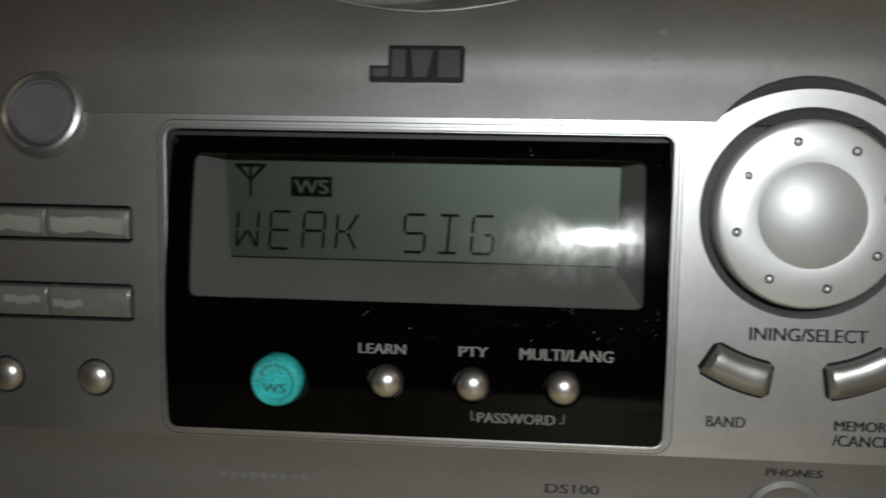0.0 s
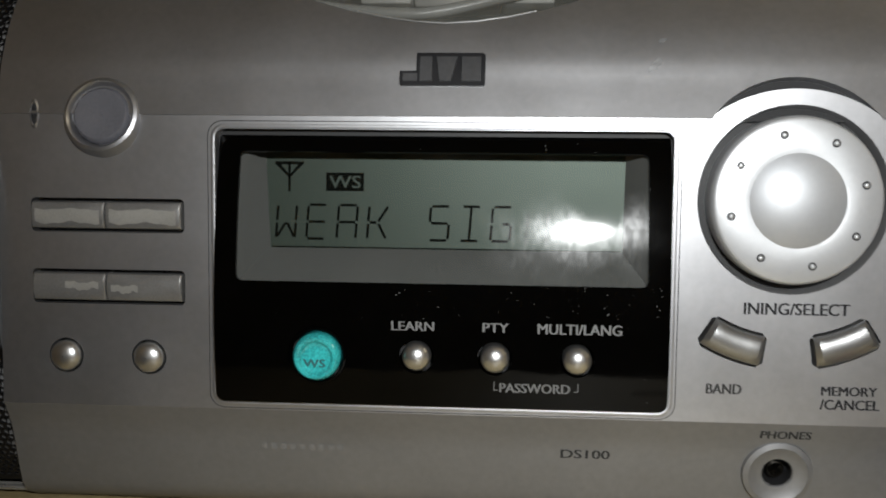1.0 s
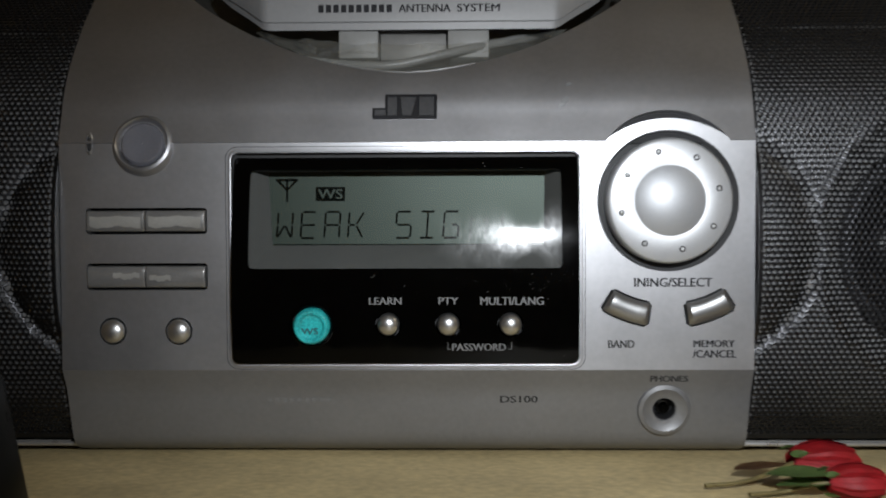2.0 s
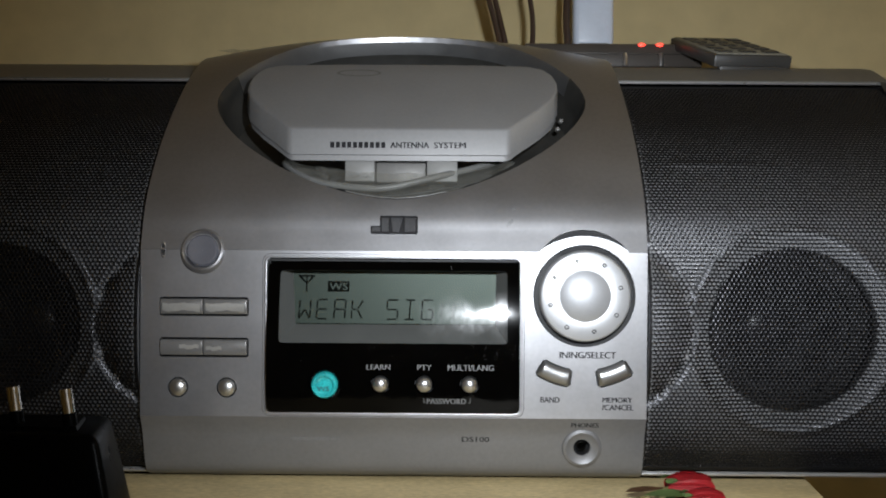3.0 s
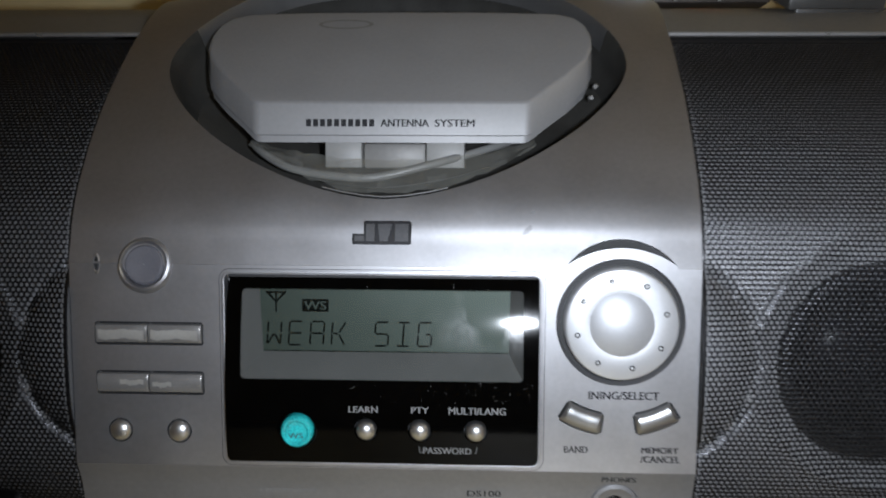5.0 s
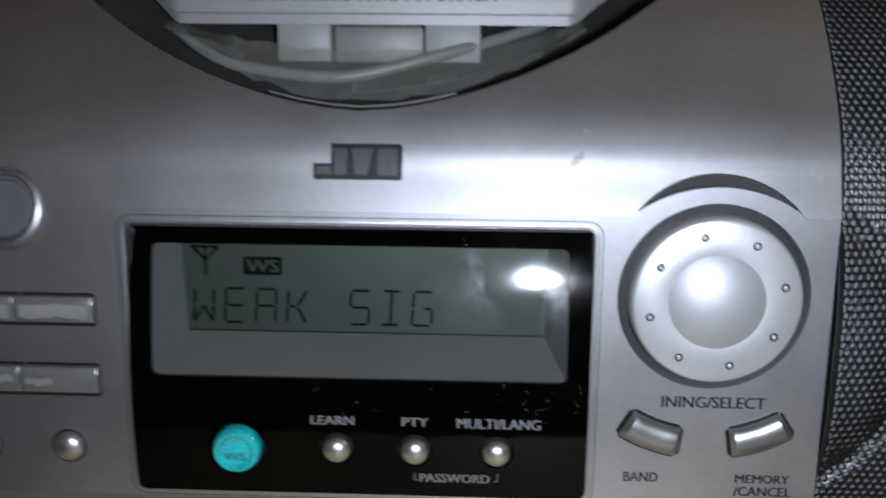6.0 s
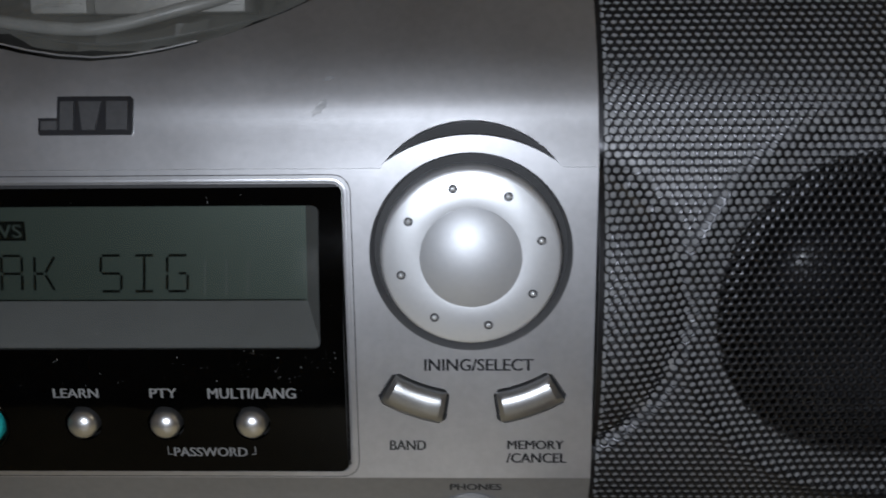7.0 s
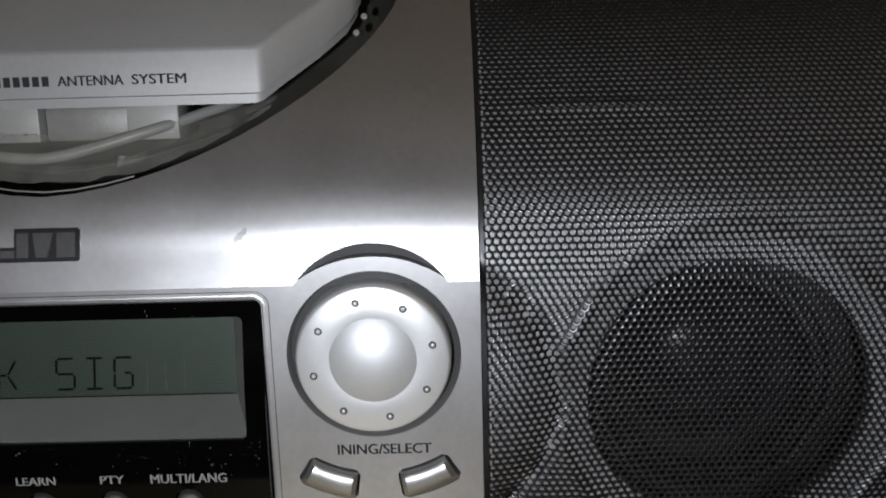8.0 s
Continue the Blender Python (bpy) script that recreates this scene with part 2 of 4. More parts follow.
def rounded(x0, x1, y0, y1, r, n=6):
    out = []
    for cx, cy, a in ((x1 - r, y1 - r, 0), (x0 + r, y1 - r, 90), (x0 + r, y0 + r, 180), (x1 - r, y0 + r, 270)):
        out += [(cx + r * math.cos(radians(a + 90 * i / n)), cy + r * math.sin(radians(a + 90 * i / n))) for i in range(n + 1)]
    return out


def inside(p, poly):
    hit, j = False, len(poly) - 1
    for i in range(len(poly)):
        (xi, yi), (xj, yj) = poly[i], poly[j]
        if (yi > p[1]) != (yj > p[1]) and p[0] < (xj - xi) * (p[1] - yi) / (yj - yi) + xi:
            hit = not hit
        j = i
    return hit


def finer(loop, step):
    """The loop with its long sides cut into short ones, so that they follow a curved skin."""
    out = []
    for i, p in enumerate(loop):
        q = loop[(i + 1) % len(loop)]
        n = max(1, math.ceil(math.hypot(q[0] - p[0], q[1] - p[1]) / step))
        out += [(p[0] + (q[0] - p[0]) * k / n, p[1] + (q[1] - p[1]) * k / n) for k in range(n)]
    return out


def sheet(outline, holes, place, depth=0.003, step=0.004, wall=None, rim=True):
    """A skin with holes. outline and holes: loops in its own flat plane (u, v); place(u, v, d) gives the point d metres behind the
    skin. The edges of the holes and of the outline turn inwards by depth."""
    outline, holes = finer(outline, step), [finer(h, step) for h in holes]
    loops = [outline] + list(holes)
    pts, edges = [], []
    for loop in loops:
        n0 = len(pts)
        pts += [Vector(p) for p in loop]
        edges += [(n0 + i, n0 + (i + 1) % len(loop)) for i in range(len(loop))]
    us, vs = [p[0] for p in outline], [p[1] for p in outline]
    nu, nv = max(2, int((max(us) - min(us)) / (step * 3))), max(2, int((max(vs) - min(vs)) / step))
    for i in range(1, nu):
        for j in range(1, nv):
            q = (min(us) + (max(us) - min(us)) * i / nu, min(vs) + (max(vs) - min(vs)) * j / nv)
            if inside(q, outline) and not any(inside(q, h) for h in holes):
                pts.append(Vector(q))
    vo, _, fo, origin, *_ = geometry.delaunay_2d_cdt(pts, edges, [], 1, 1e-7)
    bm = bmesh.new()
    front = [bm.verts.new(place(v.x, v.y, 0)) for v in vo]
    for f in fo:
        c = sum((vo[i] for i in f), Vector((0, 0))) / len(f)
        if inside(c, outline) and not any(inside(c, h) for h in holes):
            bm.faces.new([front[i] for i in f])
    at = {i: front[k] for k, ids in enumerate(origin) for i in ids}
    if depth:
        n0 = 0
        for loop in loops:
            a = [at[n0 + i] for i in range(len(loop))]
            n0 += len(loop)
            b = [bm.verts.new(place(u, v, depth)) for u, v in loop]
            for i in range(len(loop)):
                j = (i + 1) % len(loop)
                bm.faces.new((a[i], a[j], b[j], b[i]))
    for v in [v for v in bm.verts if not v.link_faces]:
        bm.verts.remove(v)
    bmesh.ops.recalc_face_normals(bm, faces=bm.faces[:])
    return bm


def letters(name, words, x0, x1, z0, z1, place, mat, parent, label="", bold=0.0001):
    """Raised print, sized to fill x0..x1 by z0..z1 of a surface."""
    cu = bpy.data.curves.new(name, "FONT")
    cu.body, cu.resolution_u, cu.offset = words, 3, 0.0
    tmp = bpy.data.objects.new(name, cu)
    scene.collection.objects.link(tmp)
    bpy.context.view_layer.update()
    me = bpy.data.meshes.new_from_object(tmp.evaluated_get(bpy.context.evaluated_depsgraph_get()))
    bpy.data.objects.remove(tmp)
    xs, ys = [v.co.x for v in me.vertices], [v.co.y for v in me.vertices]
    verts, faces = [], []
    for spread, lift in ((-1, 0.00012), (0, 0.00014), (1, 0.00016)):
        n0 = len(verts)
        for v in me.vertices:
            u = x0 + (v.co.x - min(xs)) / (max(xs) - min(xs)) * (x1 - x0)
            w = z0 + (v.co.y - min(ys)) / (max(ys) - min(ys)) * (z1 - z0)
            verts.append(place(u + spread * bold, w, -lift))
        faces += [[n0 + i for i in f.vertices] for f in me.polygons]
    me = bpy.data.meshes.new(name)
    me.from_pydata(verts, [], faces)
    me.update()
    return part(name, me, mat, parent, label, smooth=False)


def bars(name, rects, place, mat, parent, label="", lift=0.00012):
    bm = bmesh.new()
    for x0, x1, z0, z1 in rects:
        bm.faces.new([bm.verts.new(place(u, w, -lift)) for u, w in ((x0, z0), (x1, z0), (x1, z1), (x0, z1))])
    return part(name, bm, mat, parent, label, smooth=False)


# ---- the room ----
TABLE_Z = -0.0102


def room():
    def slab(name, x0, x1, y0, y1, z0, z1, mat, label, cat):
        ob = part(name, box(x0, x1, y0, y1, z0, z1), mat, None, label, smooth=False)
        return tagged(ob, label, cat, kind="structure")
    back = slab("wall_north", -1.6, 1.8, 0.31, 0.43, -0.78, 1.9, WALL, "beige painted wall with faint scuffs behind the radio", "wall")
    slab("wall_south", -1.6, 1.8, -2.0, -1.88, -0.78, 1.9, WALL, "beige painted wall of the dim room", "wall")
    slab("wall_west", -1.72, -1.6, -2.0, 0.43, -0.78, 1.9, WALL, "beige painted side wall of the dim room", "wall")
    slab("wall_east", 1.8, 1.92, -2.0, 0.43, -0.78, 1.9, WALL, "beige painted side wall of the dim room", "wall")
    slab("floor", -1.6, 1.8, -1.88, 0.31, -0.88, -0.78, FLOOR, "brown floor of the dim room", "floor")
    slab("ceiling", -1.6, 1.8, -1.88, 0.31, 1.9, 2.0, CEILING, "off-white ceiling of the dim room", "ceiling")
    rng = random.Random(4)
    for x, z, w in ((-0.085, 0.242, 0.035), (-0.13, 0.240, 0.02)):
        bm = bmesh.new()
        loop = [(x + w * math.cos(a) * rng.uniform(0.6, 1), z + w * 0.09 * math.sin(a) * rng.uniform(0.4, 1.2)) for a in [2 * math.pi * i / 18 for i in range(18)]]
        bm.faces.new([bm.verts.new((u, 0.3092, v)) for u, v in loop])
        part("scuff", bm, SCUFF, back, "grey smear on the paint", smooth=False)


SCUFF = material("wall_scuff", (0.47, 0.40, 0.235), 0.85, 0.0, 0.3, 60)
room()


def table():
    t = thing("table", "worn pale laminate table top with brown stains and a rounded corner", "table")
    corner = [(0.1630 - 0.012 * (1 - math.cos(a)), -0.072 - 0.014 * math.sin(a)) for a in [radians(90 * i / 6) for i in range(7)]]
    outline = [(0.198, 0.155)] + corner + [(-0.9, -0.10), (-0.9, 0.305), (0.2245, 0.305)]
    top = sheet(outline, [], lambda u, v, d: (u, v, TABLE_Z - d), 0.0, 0.05)
    edge = [(0.0, 0.0), (0.0012, 0.0018), (0.0016, 0.004), (0.0016, 0.016), (0.0, 0.019)]
    n = len(outline)
    rows = []
    for off, d in edge:
        row = []
        for i, (u, v) in enumerate(outline):
            c = Vector((u - (-0.3), v - 0.15)).normalized() * off
            row.append(top.verts.new((u + c.x, v + c.y, TABLE_Z - d)))
        rows.append(row)
    for a, b in zip(rows, rows[1:]):
        for i in range(n):
            top.faces.new((a[i], a[(i + 1) % n], b[(i + 1) % n], b[i]))
    top.faces.new(rows[-1])
    bmesh.ops.recalc_face_normals(top, faces=top.faces[:])
    slab = part("table_top", top, TABLE, t)
    rng = random.Random(7)
    for x, y, w, h in ((0.128, -0.052, 0.016, 0.004), (0.145, -0.030, 0.004, 0.012), (0.095, -0.068, 0.010, 0.003), (0.06, -0.070, 0.008, 0.003),
                       (-0.045, -0.06, 0.0016, 0.0016), (0.118, -0.067, 0.010, 0.004)):
        bm = bmesh.new()
        bm.faces.new([bm.verts.new((x + w * math.cos(a) * rng.uniform(0.5, 1), y + h * math.sin(a) * rng.uniform(0.4, 1), TABLE_Z + 0.00025))
                      for a in [2 * math.pi * i / 16 for i in range(16)]])
        part("stain", bm, STAIN, slab, "brown worn stain", smooth=False)
    for x, y in ((-0.82, -0.04), (-0.82, 0.26), (0.16, 0.26), (0.12, 0.0)):
        part("leg", box(x - 0.025, x + 0.025, y - 0.025, y + 0.025, -0.78, TABLE_Z - 0.019, 0.003), TABLE, t)


table()


def white_board():
    t = thing("white_board", "white laminate board standing beside the table", "board")
    bm = bmesh.new()
    lo = [bm.verts.new((x, 0.097, z)) for x, z in ((0.2770, 0.03), (0.2405, -0.13), (0.2405, -0.78), (0.62, -0.78), (0.62, 0.02))]
    hi = [bm.verts.new((v.co.x, v.co.y + 0.016, v.co.z)) for v in lo]
    bm.faces.new(lo)
    bm.faces.new(hi[::-1])
    for i in range(5):
        bm.faces.new((lo[i], hi[i], hi[(i + 1) % 5], lo[(i + 1) % 5]))
    bmesh.ops.recalc_face_normals(bm, faces=bm.faces[:])
    bmesh.ops.bevel(bm, geom=bm.edges[:], offset=0.002, segments=2, affect="EDGES")
    part("panel", bm, WHITE, t)


white_board()


# ---- the radio ----
R_SHAPE, Z_FLAT = 0.28, 0.044


def plate_y(z):
    return 0.0012 - (z - 0.0165) * 0.03


def on_plate(u, v, d=0.0):
    """A point of the nearly upright control plate; d metres behind it."""
    return (u, plate_y(v) + d, v + 0.03 * d)


def panel_y(z):
    return (z - Z_FLAT) ** 2 / R_SHAPE - 0.0026


def on_panel(u, v, d=0.0):
    """A point of the bulging display panel; d metres behind it."""
    k = (v - Z_FLAT) * 2 / R_SHAPE
    n = math.hypot(1, k)
    return (u, panel_y(v) + d / n, v - d * k / n)


UPPER = Profile([(plate_y(0.0866) - 0.0004, 0.0866), (0.0010, 0.0945), (0.0028, 0.1010), (0.0066, 0.1095), (0.0140, 0.1205), (0.0235, 0.1320), (0.0410, 0.1490), (0.0700, 0.1715),
                 (0.1000, 0.1880), (0.1300, 0.1940), (0.1650, 0.1940)])
LOWER = Profile([(0.016, -0.0092), (0.0105, -0.006), (0.0075, 0.002), (0.0048, 0.0108), (plate_y(0.0176), 0.0176)])
SPEAKER = Profile([(0.0150, -0.0070), (0.0085, 0.0020), (0.0038, 0.0150), (0.0006, 0.0330), (-0.0008, 0.0550), (-0.0006, 0.0760), (0.0010, 0.0930),
                   (0.0062, 0.1085), (0.0210, 0.1290), (0.0410, 0.1490), (0.0700, 0.1710)])
HALF, END = 0.105, 0.2368


def on(profile):
    def place(u, s, d=0.0):
        y, z = profile.at(s)
        ny, nz = profile.normal(s)
        return (u, y - ny * d, z - nz * d)
    return place


def on_upper(u, s, d=0.0):
    """The upper casing, with the raised rim behind the antenna."""
    x, y, z = on(UPPER)(u, s, d)
    a, b = UPPER.s_of_z(0.158), UPPER.s_of_z(0.189)
    f = min(1.0, max(0.0, (s - a) / (b - a))) * min(1.0, max(0.0, (UPPER.length - s) / 0.03))
    return (x, y, z + 0.0115 * f * f * (3 - 2 * f) * max(0.0, 1 - (u / 0.104) ** 2))


on_lower = on(LOWER)
KX, KZ = 0.0790, 0.0685

radio = thing("portable_radio", "silver portable radio with black speaker grilles and green display", "radio")


def arc_points(x0, x1, z, sag, n=24):
    half = (x1 - x0) / 2
    r = (half * half + sag * sag) / (2 * sag)
    a = math.asin(half / r)
    return [((x0 + x1) / 2 + r * math.sin(-a + 2 * a * i / n), z + sag - r + r * math.cos(-a + 2 * a * i / n)) for i in range(n + 1)]


def ring_segment(cx, cz, r0, r1, a0, a1, n=10, soft=0.0012):
    """A rounded piece of a ring below a centre; angles in degrees from straight down, to the right."""
    out = []
    da = math.degrees(soft / r0)
    for i in range(n + 1):
        a = radians(a0 + da + (a1 - a0 - 2 * da) * i / n)
        out.append((cx + r0 * math.sin(a), cz - r0 * math.cos(a)))
    a = radians(a1)
    out += [(cx + (r0 + soft) * math.sin(a), cz - (r0 + soft) * math.cos(a)), (cx + (r1 - soft) * math.sin(a), cz - (r1 - soft) * math.cos(a))]
    for i in range(n + 1):
        a = radians(a1 - da + (a0 - a1 + 2 * da) * i / n)
        out.append((cx + r1 * math.sin(a), cz - r1 * math.cos(a)))
    a = radians(a0)
    out += [(cx + (r1 - soft) * math.sin(a), cz - (r1 - soft) * math.cos(a)), (cx + (r0 + soft) * math.sin(a), cz - (r0 + soft) * math.cos(a))]
    return out


WINDOW = rounded(-0.0525, 0.0525, 0.0195, 0.0835, 0.0022)
SLOTS = ((0.0590, 0.0670), (0.0420, 0.0502))
SMALL = ((-0.0892, 0.0295), (-0.0690, 0.0295))
PANEL_KEYS = ((-0.0050, 0.0316), (0.0130, 0.0316), (0.0317, 0.0316))
TEAL_AT = (-0.0280, 0.0313)
SEGMENTS = ((-32.5, -8.5), (8.5, 33.0))


def front_plate():
    collar = arc_points(0.0605, 0.0975, 0.087, 0.0062)
    outline = [(-HALF, 0.0176), (HALF, 0.0176), (HALF, 0.087)] + collar[::-1] + [(-HALF, 0.087)]
    holes = [WINDOW, circle(KX, KZ, 0.0212, 64)]
    holes += [rounded(-0.0970, -0.0600, a, b, 0.0012) for a, b in SLOTS]
    holes += [circle(x, z, 0.0042, 28) for x, z in SMALL]
    holes += [ring_segment(KX, KZ, 0.0306, 0.0386, a, b) for a, b in SEGMENTS]
    plate = part("control_plate", sheet(outline, holes, on_plate, 0.0032), SILVER, radio, "silver painted control plate")
    # backing sheet; its near-black stands for the shade in the gaps
    back = [(-HALF + 0.002, 0.0185), (HALF - 0.002, 0.0185), (HALF - 0.002, 0.0865)] + arc_points(0.0605, 0.0975, 0.0865, 0.006)[::-1] + [(-HALF + 0.002, 0.0865)]
    well = rounded(-0.0473, 0.0473, 0.0483, 0.0787, 0.0015)
    part("gap_backing", sheet(back, [well], lambda u, v, d: on_plate(u, v, d + 0.0034), 0.0), DARK, plate, "dark sheet behind the plate that gives the gaps their shade")
    return plate


plate = front_plate()


def loop_ridge(loop, place, width, lift, mat, name, parent, label=""):
    """A rounded bead that follows a closed loop of a surface."""
    bm = bmesh.new()
    n = len(loop)
    rows = []
    c = (sum(p[0] for p in loop) / n, sum(p[1] for p in loop) / n)
    for k in range(5):
        a = math.pi * k / 4
        row = []
        for i in range(n):
            p, q, r = Vector(loop[i - 1]), Vector(loop[i]), Vector(loop[(i + 1) % n])
            t = (r - p).normalized()
            o = Vector((t.y, -t.x))
            if o.dot(q - Vector(c)) < 0:
                o = -o
            w = q + o * (width * (0.5 - 0.5 * math.cos(a)))
            row.append(bm.verts.new(place(w.x, w.y, -lift * math.sin(a) + 0.0002)))
        rows.append(row)
    for a, b in zip(rows, rows[1:]):
        for i in range(n):
            bm.faces.new((a[i], a[(i + 1) % n], b[(i + 1) % n], b[i]))
    bmesh.ops.recalc_face_normals(bm, faces=bm.faces[:])
    return part(name, bm, mat, parent, label)


loop_ridge(WINDOW, on_plate, 0.0012, 0.0004, SILVER, "window_bead", plate, "bright bead round the display window")
# no cut here: a dark raised line stands for the groove's shade
loop_ridge(rounded(-0.0541, 0.0541, 0.0181, 0.0851, 0.0034), on_plate, 0.00035, 0.00026, FADED, "window_groove_line", plate, "thin dark line round the window, drawn for the shade of a groove")


def display():
    unit = part("display_panel", sheet(rounded(-0.0522, 0.0522, 0.0198, 0.0832, 0.002), [rounded(-0.0472, 0.0472, 0.0485, 0.0785, 0.0015)]
                + [circle(x, z, 0.0040, 28) for x, z in PANEL_KEYS] + [circle(*TEAL_AT, 0.0061, 36)],
                on_panel, 0.0012), GLOSS_BLACK, radio, "gloss black display panel with dust and smudges")
    pane = part("pane", sheet(rounded(-0.0471, 0.0471, 0.0486, 0.0784, 0.0014), [], on_panel, 0.0), GLASS, unit, "clear smudged display window")
    pane.visible_shadow = False
    # the tapered well behind the pane
    bm = bmesh.new()
    f = [(-0.0474, 0.0482), (0.0474, 0.0482), (0.0474, 0.0788), (-0.0474, 0.0788)]
    b = [(-0.0422, 0.0555), (0.0426, 0.0555), (0.0430, 0.0785), (-0.0434, 0.0785)]
    fv, bv = [Vector(on_panel(u, v, 0.0011)) for u, v in f], [Vector((u, 0.0108, v)) for u, v in b]
    for i in range(4):
        j = (i + 1) % 4
        grid = []
        for m in range(9):
            (u0, v0), (u1, v1) = f[i], f[j]
            front = Vector(on_panel(u0 + (u1 - u0) * m / 8, v0 + (v1 - v0) * m / 8, 0.0011))
            rear = bv[i].lerp(bv[j], m / 8)
            grid.append([bm.verts.new(front.lerp(rear, k / 3)) for k in range(4)])
        for p, q in zip(grid, grid[1:]):
            for k in range(3):
                bm.faces.new((p[k], q[k], q[k + 1], p[k + 1]))
    part("display_well", bm, WELL_GREY, unit, "grey tapered frame round the liquid crystal glass")
    lcd = part("lcd_screen", box(-0.0440, 0.0436, 0.0108, 0.0125, 0.0545, 0.0795), LCD, unit, "grey-green liquid crystal screen", smooth=False)

    def flat(u, v, d=0.0):
        return (u, 0.0106 + d, v)

    bars("screen_line", [(-0.0418, 0.0422, 0.0556, 0.0559)], flat, LCD_INK, lcd, lift=0.0)
    # signal mast
    mast = [(-0.0379, -0.0373, 0.0692, 0.0764), (-0.0411, -0.0341, 0.0757, 0.0764)]
    bars("mast_icon", mast, flat, LCD_INK, lcd, lift=0.0)
    bm = bmesh.new()
    for x in (-0.0411, -0.0341):
        q = [(x, 0.0759), (x - 0.0012 * np.sign(x + 0.0376), 0.0759), (-0.0376, 0.0731), (-0.0376, 0.0724)]
        bm.faces.new([bm.verts.new(flat(*p)) for p in q])
    part("mast_icon", bm, LCD_INK, lcd, smooth=False)
    bars("band_badge", [(-0.0286, -0.0194, 0.0694, 0.0738)], flat, LCD_INK, lcd, lift=0.0)
    letters("band_letters", "WS", -0.0278, -0.0202, 0.0701, 0.0731, flat, LCD, lcd)
    # the message, drawn in straight segments of a 5 x 8 mm cell
    w, h, t = 0.0046, 0.0082, 0.00060
    S = {"a": (0, 1, 1, 1), "d": (0, 0, 1, 0), "g": (0, 0.5, 1, 0.5), "f": (0, 0.5, 0, 1), "e": (0, 0, 0, 0.5), "b": (1, 0.5, 1, 1), "c": (1, 0, 1, 0.5),
         "g1": (0, 0.5, 0.5, 0.5), "i": (0.5, 0, 0.5, 1), "k": (0.5, 0.5, 1, 1), "m": (0.5, 0.5, 1, 0), "l": (0, 0, 0.5, 0.5), "n": (0.5, 0.5, 1, 0.0), "h": (0.5, 0.5, 1, 0.5)}
    glyph = {"W": "f e b c l n", "E": "a d f e g", "A": "a f e b c g", "K": "f e g1 k m", "S": "a f g c d", "I": "a d i", "G": "a f e d c h"}

    def stroke(x0, z0, key, mat):
        ax, az, bx, bz = S[key]
        p, q = Vector((x0 + ax * w + (az - 0.5) * 0.0006, z0 + az * h)), Vector((x0 + bx * w + (bz - 0.5) * 0.0006, z0 + bz * h))
        d = (q - p).normalized()
        p, q = p + d * 0.00035, q - d * 0.00035
        o = Vector((-d.y, d.x)) * t / 2
        bm = bmesh.new()
        bm.faces.new([bm.verts.new(flat(v.x, v.y)) for v in (p - o, q - o, q + o, p + o)])
        part("segment", bm, mat, lcd, smooth=False)

    x = -0.0406
    for ch in "WEAK SIG":
        for key in glyph.get(ch, "").split():
            stroke(x, 0.0578, key, LCD_INK)
        x += 0.00745
    for k in range(3):
        for key in ("f", "e"):
            stroke(x + 0.001 + 0.0048 * k, 0.0578 - 0.001, key, LCD_GHOST)
    return unit


unit = display()


def dust():
    """Specks on the gloss panel and the pane, thickest towards the lower right."""
    rng = random.Random(21)
    bm = bmesh.new()
    for _ in range(170):
        f = rng.random() ** 0.5
        u, v = -0.05 + 0.101 * f, rng.choice((rng.uniform(0.0405, 0.0490), rng.uniform(0.021, 0.082), rng.uniform(0.036, 0.062)))
        if v < 0.039 and u < 0.043:
            continue
        r = 0.00006 + 0.00011 * rng.random() ** 3
        a0 = rng.uniform(0, 6.28)
        bm.faces.new([bm.verts.new(on_panel(u + r * math.cos(a0 + k) * rng.uniform(0.7, 1.3), v + r * math.sin(a0 + k), -0.0002)) for k in (0, 1.57, 3.14, 4.71)])
    tagged(part("dust", bm, DUST, unit, "pale dust specks", smooth=False), kind="stuff")


DUST = material("dust", (0.13, 0.13, 0.127), 0.8)
dust()


def key_at(x, z, lift=0.0):
    if abs(x) < 0.05:
        return Matrix.Translation((x, panel_y(z) - lift, z)) @ Matrix.Rotation(-math.atan((z - Z_FLAT) * 2 / R_SHAPE), 4, "X")
    return Matrix.Translation((x, plate_y(z) - lift, z)) @ Matrix.Rotation(0.03, 4, "X")


def dome_key(name, x, z, r, mat, parent, label, high=0.6):
    prof = [(0.0001, r * high)] + [(r * math.sin(radians(a)), r * high * math.cos(radians(a))) for a in range(10, 91, 10)] + [(r, -0.003)]
    return part(name, lathe(prof, 32), mat, parent, label, at=key_at(x, z))


for x, z in SMALL:
    dome_key("round_button", x, z, 0.0037, CHROME, radio, "small domed chrome button")
for x, z in PANEL_KEYS:
    dome_key("round_button", x, z, 0.0033, CHROME, radio, "small domed chrome button on the black panel", 0.75)
teal = part("teal_button", lathe([(0.0, 0.0018), (0.0012, 0.0019), (0.0022, 0.0016), (0.0034, 0.0019), (0.0041, 0.0027), (0.0047, 0.0028), (0.0051, 0.0024), (0.0055, 0.0015), (0.0056, 0.0004), (0.0056, -0.003)], 48), TEAL, radio,
            "translucent teal round button", at=key_at(*TEAL_AT))
part("button_rim", lathe([(0.0060, 0.0001), (0.0063, 0.0004), (0.0067, 0.0003), (0.0069, -0.0001)], 48), GLOSS_BLACK, teal, "gloss black collar round the button")
letters("button_letters", "WS", -0.0028, 0.0022, -0.0022, -0.0003, lambda u, v, d: (u, -0.00205 + d, v), material("teal_print", (0.02, 0.12, 0.13), 0.5), teal)


